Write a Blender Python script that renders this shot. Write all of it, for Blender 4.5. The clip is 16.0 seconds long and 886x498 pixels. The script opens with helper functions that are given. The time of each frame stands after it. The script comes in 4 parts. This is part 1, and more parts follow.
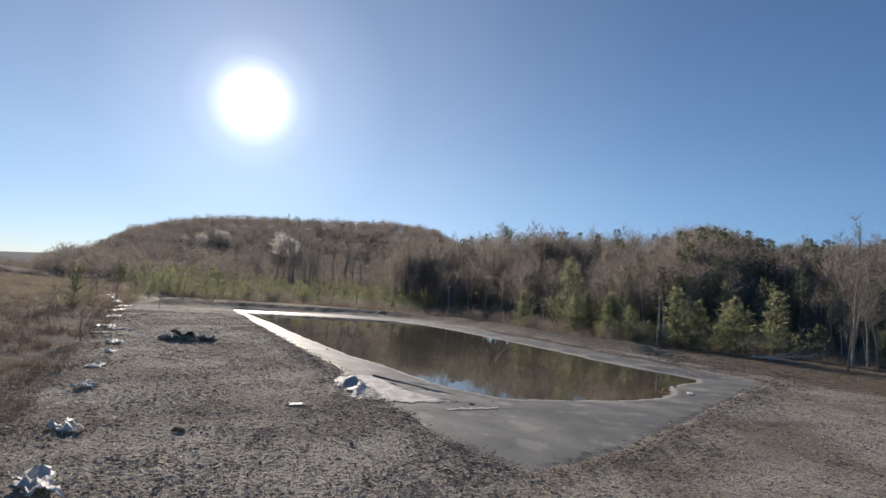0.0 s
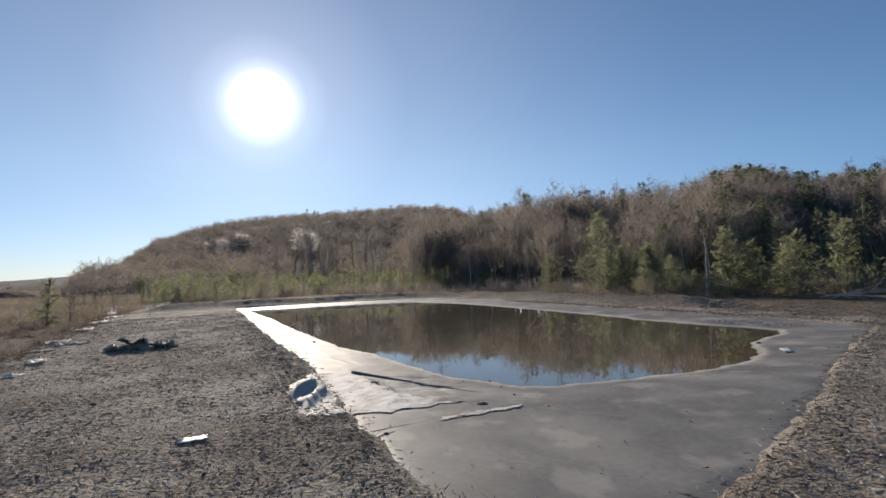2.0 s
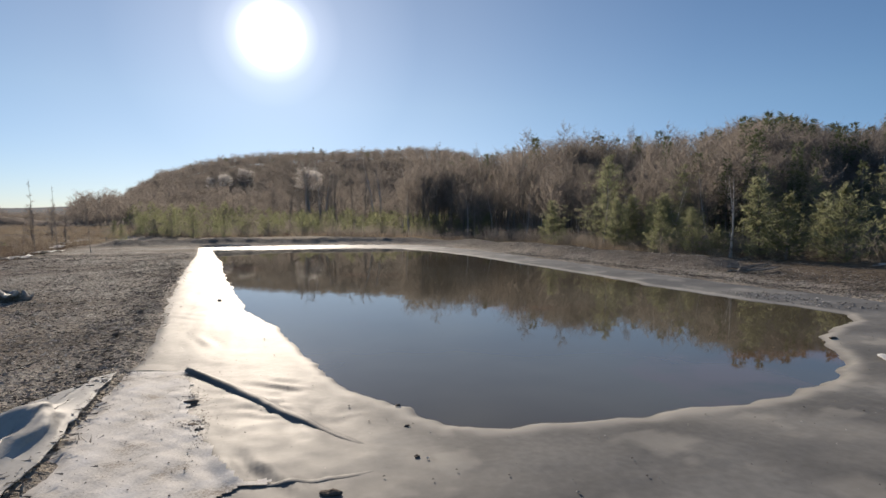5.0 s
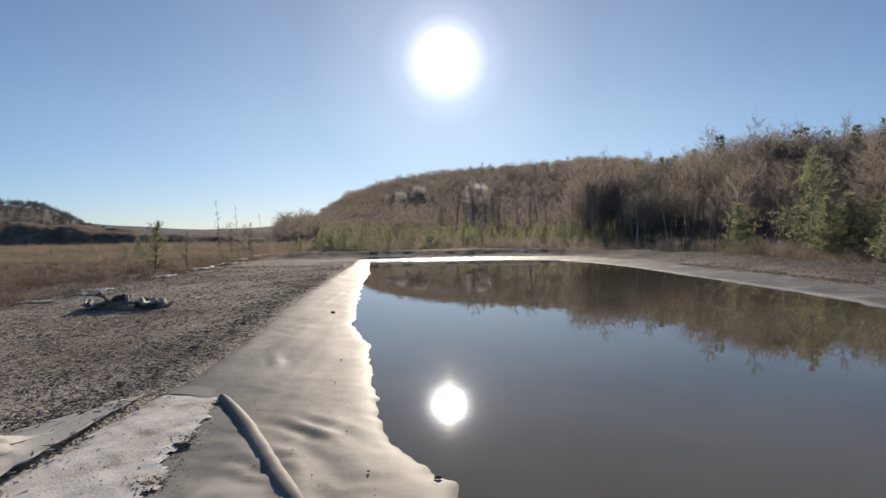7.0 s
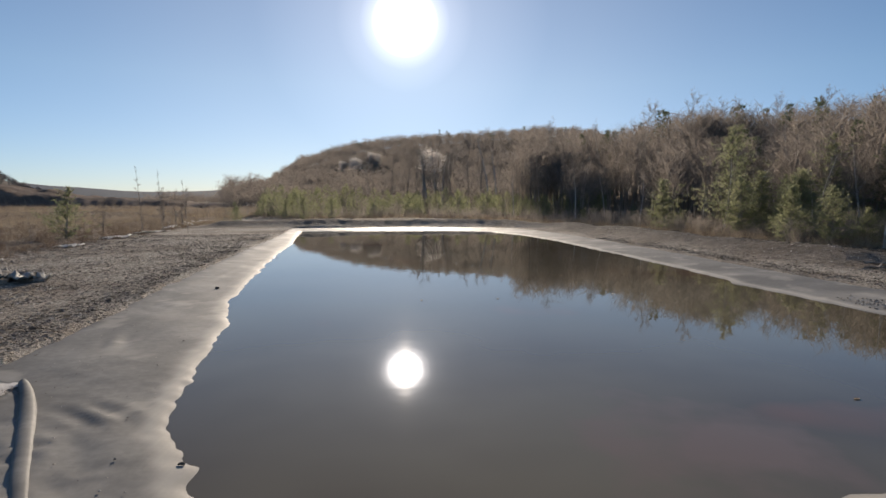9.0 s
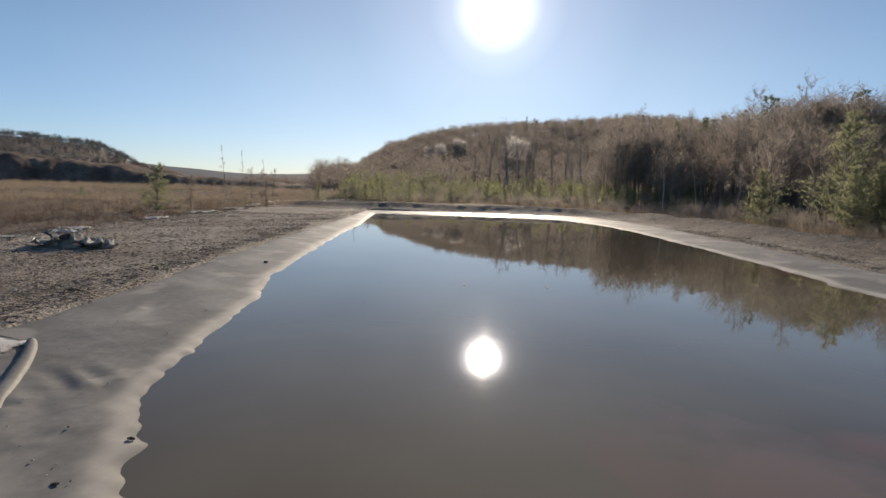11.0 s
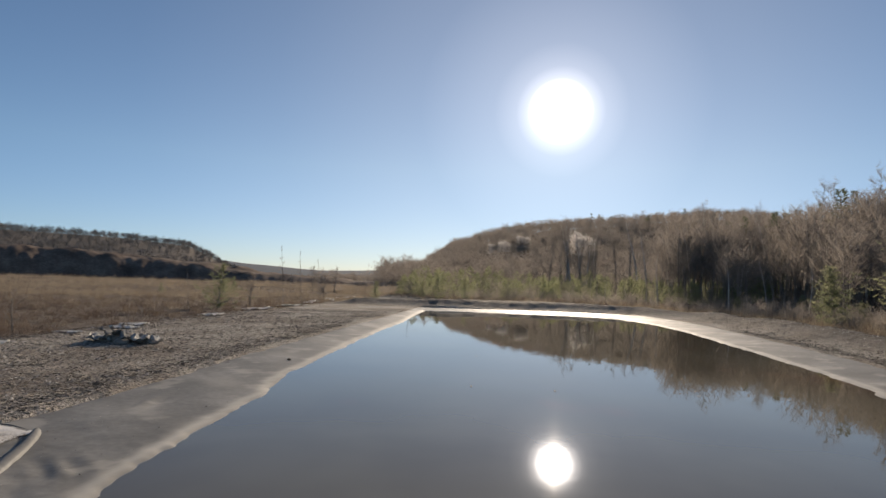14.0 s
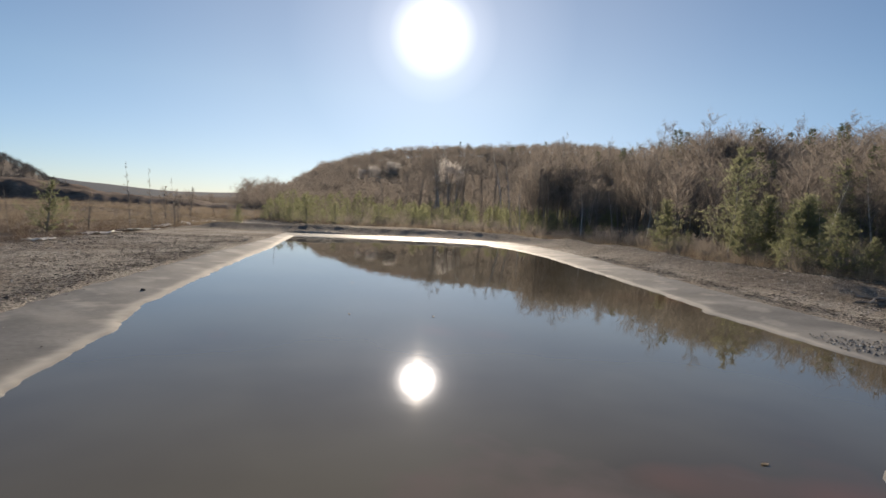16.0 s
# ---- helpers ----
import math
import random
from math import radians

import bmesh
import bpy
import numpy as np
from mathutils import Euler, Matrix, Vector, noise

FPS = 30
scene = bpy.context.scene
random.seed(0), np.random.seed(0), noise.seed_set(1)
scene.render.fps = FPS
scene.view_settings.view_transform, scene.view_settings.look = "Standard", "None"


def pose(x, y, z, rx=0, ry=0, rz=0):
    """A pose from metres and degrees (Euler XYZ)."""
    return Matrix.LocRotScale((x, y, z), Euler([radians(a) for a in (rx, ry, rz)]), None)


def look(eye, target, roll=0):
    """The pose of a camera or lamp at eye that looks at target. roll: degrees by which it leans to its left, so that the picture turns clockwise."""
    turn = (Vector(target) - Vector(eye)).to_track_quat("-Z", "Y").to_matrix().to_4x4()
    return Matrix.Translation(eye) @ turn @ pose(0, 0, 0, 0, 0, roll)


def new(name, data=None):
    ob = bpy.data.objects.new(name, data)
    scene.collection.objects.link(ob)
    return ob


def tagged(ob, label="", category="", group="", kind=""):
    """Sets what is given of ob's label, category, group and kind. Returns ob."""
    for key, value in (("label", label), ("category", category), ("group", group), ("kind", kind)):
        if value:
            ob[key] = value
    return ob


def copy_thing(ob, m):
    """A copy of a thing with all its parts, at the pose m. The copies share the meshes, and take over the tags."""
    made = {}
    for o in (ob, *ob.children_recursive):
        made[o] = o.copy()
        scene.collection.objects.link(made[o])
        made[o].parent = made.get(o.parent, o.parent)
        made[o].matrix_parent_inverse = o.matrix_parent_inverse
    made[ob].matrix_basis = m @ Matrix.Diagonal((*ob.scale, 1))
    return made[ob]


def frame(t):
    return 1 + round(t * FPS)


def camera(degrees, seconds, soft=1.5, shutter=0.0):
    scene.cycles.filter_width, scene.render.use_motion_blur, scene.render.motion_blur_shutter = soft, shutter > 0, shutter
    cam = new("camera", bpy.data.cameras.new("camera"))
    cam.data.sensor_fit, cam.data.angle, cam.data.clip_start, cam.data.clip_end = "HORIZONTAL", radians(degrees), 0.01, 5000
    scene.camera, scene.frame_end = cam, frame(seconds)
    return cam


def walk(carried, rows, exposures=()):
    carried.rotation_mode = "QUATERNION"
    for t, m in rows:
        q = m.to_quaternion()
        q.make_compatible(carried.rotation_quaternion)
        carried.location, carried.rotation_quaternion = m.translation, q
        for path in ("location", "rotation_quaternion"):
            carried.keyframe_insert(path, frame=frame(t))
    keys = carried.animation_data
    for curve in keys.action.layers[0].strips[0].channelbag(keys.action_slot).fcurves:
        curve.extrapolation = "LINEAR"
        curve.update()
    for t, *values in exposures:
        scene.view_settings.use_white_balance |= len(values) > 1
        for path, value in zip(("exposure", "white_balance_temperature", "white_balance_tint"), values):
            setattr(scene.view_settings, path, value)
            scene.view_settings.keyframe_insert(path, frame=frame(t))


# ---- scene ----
cam = camera(78.1, 16.0)
PATH = [
    (0, (-4.562, -7.244, 1.945), (-3.863, -5.378, 2.119), 4.37),
    (0.5, (-4.057, -6.463, 1.853), (-3.358, -4.599, 2.046), 3.40),
    (1, (-3.583, -5.650, 1.697), (-2.926, -3.767, 1.848), -0.97),
    (1.5, (-3.094, -4.865, 1.604), (-2.424, -2.985, 1.736), -2.56),
    (2, (-2.725, -4.140, 1.596), (-2.103, -2.241, 1.694), -2.07),
    (2.5, (-2.327, -3.570, 1.587), (-1.722, -1.665, 1.659), -3.34),
    (3, (-1.989, -2.971, 1.594), (-1.449, -1.045, 1.638), -1.87),
    (3.5, (-1.627, -2.429, 1.586), (-1.055, -0.513, 1.548), -0.85),
    (3.7, (-1.433, -2.201, 1.523), (-0.814, -0.300, 1.490), -0.24),
    (5.8, (0.087, -0.289, 1.608), (0.595, 1.641, 1.476), 1.39),
    (6, (0.230, -0.204, 1.595), (0.683, 1.741, 1.482), 1.14),
    (6.5, (0.513, 0.155, 1.528), (0.799, 2.133, 1.462), -0.29),
    (7, (0.695, 0.617, 1.408), (0.679, 2.617, 1.355), -0.69),
    (7.5, (0.954, 0.805, 1.449), (0.917, 2.803, 1.358), 1.38),
    (8, (1.320, 0.569, 1.550), (1.423, 2.560, 1.401), 0.14),
    (8.2, (1.483, 0.427, 1.612), (1.623, 2.415, 1.449), 0.32),
    (10.3, (2.514, 0.693, 1.551), (2.614, 2.682, 1.366), -0.68),
    (10.5, (2.419, 0.873, 1.505), (2.447, 2.862, 1.302), -0.21),
    (11, (2.708, 0.982, 1.467), (2.545, 2.962, 1.244), 1.84),
    (11.5, (2.926, 1.104, 1.442), (2.710, 3.035, 0.968), -1.23),
    (12, (3.092, 1.125, 1.425), (2.674, 3.031, 0.985), -3.73),
    (12.5, (3.440, 0.801, 1.477), (3.209, 2.766, 1.182), -2.77),
    (13, (3.472, 1.074, 1.519), (3.286, 3.064, 1.444), 3.99),
    (13.5, (3.700, 0.901, 1.537), (3.341, 2.866, 1.638), 1.48),
    (14, (3.711, 0.827, 1.597), (3.299, 2.781, 1.716), 1.81),
    (14.5, (3.465, 1.192, 1.583), (3.126, 3.144, 1.851), 6.44),
    (15, (3.534, 1.018, 1.596), (3.442, 3.011, 1.734), 3.20),
    (15.5, (3.424, 1.117, 1.611), (3.460, 3.116, 1.551), 3.18),
    (16, (3.496, 1.093, 1.597), (3.567, 3.087, 1.464), 2.83),
]
walk(cam, [(t, look(eye, target, roll)) for t, eye, target, roll in PATH],
     exposures=[(0, 0.15, 6550, 14), (4, 0.12, 6800, 14), (8, 0.1, 6950, 15), (11, 0.2, 7150, 15), (12, 0.32, 7300, 15), (13, 0.2, 7250, 15), (14.5, 0.1, 7250, 15), (16, 0.2, 7350, 15)])

# ---- light: clear late-afternoon sky, low sun straight ahead ----
SUN_EL, SUN_AZ = radians(17.5), 0.0
sun_dir = Vector((math.sin(SUN_AZ) * math.cos(SUN_EL), math.cos(SUN_AZ) * math.cos(SUN_EL), math.sin(SUN_EL)))
world = bpy.data.worlds.new("sky")
scene.world = world
world.use_nodes = True
wn, wl = world.node_tree.nodes, world.node_tree.links
wn.clear()
sky = wn.new("ShaderNodeTexSky")
sky.sky_type, sky.sun_disc = "NISHITA", False
sky.sun_elevation, sky.sun_rotation = SUN_EL, SUN_AZ
sky.air_density, sky.dust_density, sky.ozone_density, sky.altitude = 0.88, 0.0, 1.7, 600
bg = wn.new("ShaderNodeBackground")
bg.inputs[1].default_value = 0.092
# thin white-blue haze low over the horizon
up, sky_z = wn.new("ShaderNodeTexCoord"), wn.new("ShaderNodeSeparateXYZ")
wl.new(up.outputs["Generated"], sky_z.inputs[0])
low, tint = wn.new("ShaderNodeValToRGB"), wn.new("ShaderNodeMix")
wl.new(sky_z.outputs["Z"], low.inputs[0])
low.color_ramp.elements[0].color, low.color_ramp.elements[1].color = (0.73, 0.76, 0.96, 1), (1, 1, 1, 1)
low.color_ramp.elements[1].position = 0.2
tint.data_type, tint.blend_type = "RGBA", "MULTIPLY"
tint.inputs[0].default_value = 1.0
wl.new(sky.outputs[0], tint.inputs[6])
wl.new(low.outputs[0], tint.inputs[7])
# the blown-out disc and aureole of the sun itself
tc = wn.new("ShaderNodeTexCoord")
dot = wn.new("ShaderNodeVectorMath")
dot.operation = "DOT_PRODUCT"
dot.inputs[1].default_value = sun_dir
wl.new(tc.outputs["Generated"], dot.inputs[0])
ang = wn.new("ShaderNodeMath")
ang.operation = "ARCCOSINE"
wl.new(dot.outputs["Value"], ang.inputs[0])
# the sky deepens away from the sun
deep, deep_at, deep_mix = wn.new("ShaderNodeValToRGB"), wn.new("ShaderNodeMapRange"), wn.new("ShaderNodeMix")
deep_at.inputs["From Min"].default_value, deep_at.inputs["From Max"].default_value = radians(18), radians(60)
wl.new(ang.outputs[0], deep_at.inputs["Value"])
wl.new(deep_at.outputs[0], deep.inputs[0])
deep.color_ramp.elements[0].color, deep.color_ramp.elements[1].color = (1, 1, 1, 1), (0.7, 0.9, 1.05, 1)
deep_mix.data_type, deep_mix.blend_type = "RGBA", "MULTIPLY"
deep_mix.inputs[0].default_value = 1.0
wl.new(tint.outputs[2], deep_mix.inputs[6])
wl.new(deep.outputs[0], deep_mix.inputs[7])
wl.new(deep_mix.outputs[2], bg.inputs[0])
ramp = wn.new("ShaderNodeValToRGB")
mr = wn.new("ShaderNodeMapRange")
mr.inputs["From Max"].default_value = radians(40)
wl.new(ang.outputs[0], mr.inputs["Value"])
wl.new(mr.outputs[0], ramp.inputs[0])
els = ramp.color_ramp.elements
els[0].color, els[1].color = (1, 1, 1, 1), (0, 0, 0, 1)
for pos, v in ((0.030, 0.25), (0.050, 0.07), (0.066, 0.026), (0.082, 0.014), (0.11, 0.0082), (0.165, 0.0050), (0.35, 0.0021), (0.7, 0.0006)):
    els.new(pos).color = (v, v, v, 1)
glow = wn.new("ShaderNodeBackground")
wl.new(ramp.outputs[0], glow.inputs[0])
glow.inputs[1].default_value = 40.0
add = wn.new("ShaderNodeAddShader")
wl.new(bg.outputs[0], add.inputs[0])
wl.new(glow.outputs[0], add.inputs[1])
out = wn.new("ShaderNodeOutputWorld")
wl.new(add.outputs[0], out.inputs[0])
sun = new("sun", bpy.data.lights.new("sun", "SUN"))
sun.data.energy, sun.data.angle, sun.data.color = 4.9, radians(0.6), (1.0, 0.91, 0.77)
sun.matrix_world = look((0, 0, 50), Vector((0, 0, 50)) - sun_dir)
tagged(sun, "low afternoon sun in a clear sky", "sun", kind="structure")

# ---- materials ----


def material(name, colors, scale=4.0, rough=0.8, bump=0.3, fine=60.0, metallic=0.0, spec=0.3, detail=8.0, translucent=0.0, vary=0.0):
    """Noise of two scales between colours, with bump."""
    m = bpy.data.materials.new(name)
    m.use_nodes = True
    n, l = m.node_tree.nodes, m.node_tree.links
    b = n["Principled BSDF"]
    co = n.new("ShaderNodeTexCoord")
    n1, n2 = n.new("ShaderNodeTexNoise"), n.new("ShaderNodeTexNoise")
    n1.inputs["Scale"].default_value, n1.inputs["Detail"].default_value = scale, detail
    n2.inputs["Scale"].default_value, n2.inputs["Detail"].default_value = fine, 4
    for k in (n1, n2):
        l.new(co.outputs["Object"], k.inputs["Vector"])
    mixf = n.new("ShaderNodeMath")
    mixf.operation = "MULTIPLY_ADD"
    l.new(n2.outputs["Fac"], mixf.inputs[0])
    mixf.inputs[1].default_value = 0.5
    half = n.new("ShaderNodeMath")
    half.operation = "MULTIPLY_ADD"
    l.new(n1.outputs["Fac"], half.inputs[0])
    half.inputs[1].default_value, half.inputs[2].default_value = 1.2, -0.35
    l.new(half.outputs[0], mixf.inputs[2])
    fac = mixf.outputs[0]
    if vary:
        oi, ge = n.new("ShaderNodeObjectInfo"), n.new("ShaderNodeNewGeometry")
        s = n.new("ShaderNodeMath")
        s.operation = "ADD"
        l.new(oi.outputs["Random"], s.inputs[0])
        l.new(ge.outputs["Random Per Island"], s.inputs[1])
        v = n.new("ShaderNodeMath")
        v.operation = "MULTIPLY_ADD"
        l.new(s.outputs[0], v.inputs[0])
        v.inputs[1].default_value = vary
        w = n.new("ShaderNodeMath")
        w.operation = "SUBTRACT"
        l.new(fac, w.inputs[0])
        w.inputs[1].default_value = vary
        l.new(w.outputs[0], v.inputs[2])
        fac = v.outputs[0]
    r = n.new("ShaderNodeValToRGB")
    l.new(fac, r.inputs[0])
    el = r.color_ramp.elements
    while len(el) < len(colors):
        el.new(0.5)
    for k, c in enumerate(colors):
        el[k].position = 0.22 + 0.56 * k / max(1, len(colors) - 1)
        el[k].color = (*c, 1)
    l.new(r.outputs[0], b.inputs["Base Color"])
    b.inputs["Roughness"].default_value, b.inputs["Metallic"].default_value = rough, metallic
    b.inputs["Specular IOR Level"].default_value = spec
    if bump:
        bp = n.new("ShaderNodeBump")
        bp.inputs["Strength"].default_value, bp.inputs["Distance"].default_value = bump, 0.02
        l.new(mixf.outputs[0], bp.inputs["Height"])
        l.new(bp.outputs[0], b.inputs["Normal"])
    if translucent:
        t, mx = n.new("ShaderNodeBsdfTranslucent"), n.new("ShaderNodeMixShader")
        l.new(r.outputs[0], t.inputs[0])
        mx.inputs[0].default_value = translucent
        l.new(b.outputs[0], mx.inputs[1])
        l.new(t.outputs[0], mx.inputs[2])
        l.new(mx.outputs[0], n["Material Output"].inputs[0])
    return m


M_stone = material("stone", ((0.06, 0.052, 0.045), (0.2, 0.175, 0.15), (0.36, 0.32, 0.27), (0.68, 0.62, 0.55)), 8, 0.85, 0.2, vary=0.5)

def chip_material():
    """Each chip takes its own tone."""
    m = bpy.data.materials.new("gravel_chips")
    m.use_nodes = True
    n, l = m.node_tree.nodes, m.node_tree.links
    g, r = n.new("ShaderNodeNewGeometry"), n.new("ShaderNodeValToRGB")
    l.new(g.outputs["Random Per Island"], r.inputs[0])
    els_ = r.color_ramp.elements
    els_[0].color, els_[1].color = (0.05, 0.043, 0.037, 1), (0.72, 0.66, 0.57, 1)
    els_.new(0.4).color = (0.15, 0.13, 0.108, 1)
    els_.new(0.75).color = (0.33, 0.29, 0.24, 1)
    l.new(r.outputs[0], n["Principled BSDF"].inputs["Base Color"])
    n["Principled BSDF"].inputs["Roughness"].default_value = 0.75
    return m


M_chip = chip_material()
M_sliver = material("slivers", ((0.09, 0.076, 0.062), (0.26, 0.222, 0.182), (0.52, 0.46, 0.385), (0.74, 0.68, 0.59)), 2.0, 0.8, 0, translucent=0.15, vary=0.5)
M_soil = material("soil", ((0.08, 0.06, 0.045), (0.16, 0.12, 0.088)), 6, 0.95, 0.6, vary=0.2)
M_liner = material("liner", ((0.13, 0.125, 0.113), (0.182, 0.174, 0.158), (0.25, 0.24, 0.217)), 0.9, 0.63, 0.16, 14, spec=0.12)


def silted_material():
    """The liner with pale dried silt where the zone says so: along the waterline and in dusty patches."""
    m = M_liner.copy()
    m.name = "silted_liner"
    n, l = m.node_tree.nodes, m.node_tree.links
    b = n["Principled BSDF"]
    base = b.inputs["Base Color"].links[0].from_socket
    at, mx, sep = n.new("ShaderNodeAttribute"), n.new("ShaderNodeMix"), n.new("ShaderNodeSeparateColor")
    at.attribute_name, mx.data_type = "zone", "RGBA"
    l.new(at.outputs["Color"], sep.inputs[0])
    l.new(sep.outputs[0], mx.inputs[0])
    l.new(base, mx.inputs[6])
    mx.inputs[7].default_value = (0.5, 0.46, 0.39, 1)
    l.new(mx.outputs[2], b.inputs["Base Color"])
    return m


M_silted = silted_material()
M_plastic = material("white_plastic", ((0.74, 0.73, 0.7), (0.86, 0.85, 0.82)), 9, 0.4, 0.1, 40, spec=0.5, translucent=0.25)
M_flap = material("liner_underside", ((0.32, 0.31, 0.285), (0.44, 0.425, 0.39)), 3, 0.66, 0.15, 30, spec=0.2)
M_felt = material("geotextile", ((0.24, 0.2, 0.16), (0.56, 0.52, 0.46), (0.66, 0.62, 0.56), (0.76, 0.72, 0.66)), 3.2, 0.75, 0.35, 60, spec=0.2)
M_white = material("white_felt", ((0.62, 0.6, 0.56), (0.84, 0.82, 0.78)), 9, 0.55, 0.25, 80, spec=0.35, translucent=0.4)
M_bark = material("bark", ((0.15, 0.127, 0.106), (0.26, 0.225, 0.19), (0.36, 0.32, 0.275)), 5, 0.9, 0.5, vary=0.25)
M_birch = material("birch_bark", ((0.16, 0.14, 0.12), (0.5, 0.47, 0.43), (0.62, 0.6, 0.56)), 3, 0.8, 0.3, 25)
M_twig = material("twigs", ((0.185, 0.16, 0.138), (0.278, 0.244, 0.212), (0.36, 0.32, 0.28)), 1.0, 0.85, 0, translucent=0.7, vary=0.3)
M_twig_pale = material("pale_twigs", ((0.7, 0.64, 0.58), (0.85, 0.8, 0.74)), 1.0, 0.85, 0, translucent=0.6, vary=0.2)
M_needle = material("needles", ((0.18, 0.19, 0.106), (0.265, 0.275, 0.157), (0.34, 0.345, 0.21)), 1.2, 0.6, 0, translucent=0.75, vary=0.25)
M_needle_dark = material("dark_needles", ((0.085, 0.1, 0.055), (0.15, 0.17, 0.09)), 1.2, 0.6, 0, translucent=0.5, vary=0.2)
M_straw = material("straw", ((0.22, 0.17, 0.12), (0.36, 0.29, 0.21), (0.5, 0.42, 0.31)), 0.3, 0.85, 0, translucent=0.4, vary=0.3)
M_heather = material("dead_stalks", ((0.1, 0.07, 0.053), (0.18, 0.13, 0.095), (0.27, 0.2, 0.14)), 0.5, 0.9, 0, translucent=0.35, vary=0.3)
M_dark = material("dark_clods", ((0.13, 0.108, 0.088), (0.27, 0.23, 0.19)), 7, 0.9, 0.6, vary=0.25)

M_quarry = material("quarry_earth", ((0.085, 0.062, 0.05), (0.16, 0.118, 0.092), (0.26, 0.2, 0.155)), 0.25, 0.97, 0.5, 2.5, spec=0.05)

def ground_material():
    """Grey gravel, brown field, dark bank and woodland floor, told apart by the plan's zones."""
    m = bpy.data.materials.new("ground_earth")
    m.use_nodes = True
    n, l = m.node_tree.nodes, m.node_tree.links
    b = n["Principled BSDF"]
    co, at = n.new("ShaderNodeTexCoord"), n.new("ShaderNodeAttribute")
    at.attribute_name = "zone"

    def tex(kind, scale, detail=6):
        t = n.new(kind)
        t.inputs["Scale"].default_value = scale
        if "Detail" in t.inputs:
            t.inputs["Detail"].default_value = detail
        l.new(co.outputs["Object"], t.inputs["Vector"])
        return t

    def ramp_of(sock, *stops):
        r = n.new("ShaderNodeValToRGB")
        l.new(sock, r.inputs[0])
        el = r.color_ramp.elements
        while len(el) < len(stops):
            el.new(0.5)
        for k, (p, c) in enumerate(stops):
            el[k].position, el[k].color = p, (*c, 1)
        return r.outputs[0]

    def mix(fac, a, c):
        x = n.new("ShaderNodeMix")
        x.data_type = "RGBA"
        l.new(fac, x.inputs[0])
        l.new(a, x.inputs[6])
        l.new(c, x.inputs[7])
        return x.outputs[2]

    big, mid = tex("ShaderNodeTexNoise", 0.35), tex("ShaderNodeTexNoise", 3.5)
    vor, vfine = tex("ShaderNodeTexVoronoi", 20), tex("ShaderNodeTexVoronoi", 48)
    def speck(t):
        sc = n.new("ShaderNodeSeparateColor")
        l.new(t.outputs["Color"], sc.inputs[0])
        return sc.outputs[0]

    chips = ramp_of(speck(vor), (0.2, (0.035, 0.03, 0.025)), (0.5, (0.12, 0.102, 0.084)), (0.7, (0.2, 0.17, 0.14)), (0.85, (0.52, 0.46, 0.38)))
    chips2 = ramp_of(speck(vfine), (0.25, (0.04, 0.034, 0.028)), (0.6, (0.16, 0.138, 0.115)), (0.85, (0.5, 0.44, 0.36)))
    gravel = mix(mid.outputs["Fac"], chips, chips2)
    brown = ramp_of(mid.outputs["Fac"], (0.3, (0.09, 0.066, 0.048)), (0.7, (0.21, 0.155, 0.108)))
    patch = ramp_of(big.outputs["Fac"], (0.45, (0, 0, 0)), (0.62, (0.6, 0.6, 0.6)))
    gravel = mix(patch, gravel, brown)
    field = ramp_of(mid.outputs["Fac"], (0.25, (0.1, 0.073, 0.053)), (0.55, (0.195, 0.148, 0.108)), (0.8, (0.32, 0.255, 0.185)))
    bank = ramp_of(mid.outputs["Fac"], (0.3, (0.1, 0.083, 0.067)), (0.7, (0.23, 0.19, 0.152)))
    floor = ramp_of(mid.outputs["Fac"], (0.3, (0.1, 0.075, 0.052)), (0.7, (0.25, 0.19, 0.13)))
    sep = n.new("ShaderNodeSeparateColor")
    l.new(at.outputs["Color"], sep.inputs[0])
    c = mix(sep.outputs[0], gravel, field)
    c = mix(sep.outputs[1], c, bank)
    c = mix(sep.outputs[2], c, floor)
    # blue-grey of aerial haze, painted into the base colour of the far ridge
    haze_blue = ramp_of(big.outputs["Fac"], (0.3, (0.07, 0.085, 0.1)), (0.7, (0.11, 0.125, 0.145)))
    c = mix(at.outputs["Alpha"], c, haze_blue)
    l.new(c, b.inputs["Base Color"])
    b.inputs["Roughness"].default_value, b.inputs["Specular IOR Level"].default_value = 0.95, 0.1
    bp, bp2 = n.new("ShaderNodeBump"), n.new("ShaderNodeBump")
    bp.inputs["Strength"].default_value, bp.inputs["Distance"].default_value = 0.9, 0.03
    bp2.inputs["Strength"].default_value, bp2.inputs["Distance"].default_value = 0.6, 0.015
    l.new(vor.outputs["Distance"], bp.inputs["Height"])
    l.new(vfine.outputs["Distance"], bp2.inputs["Height"])
    l.new(bp.outputs[0], bp2.inputs["Normal"])
    l.new(bp2.outputs[0], b.inputs["Normal"])
    return m


SILT_AT = (4.28, 4.11, -0.115)


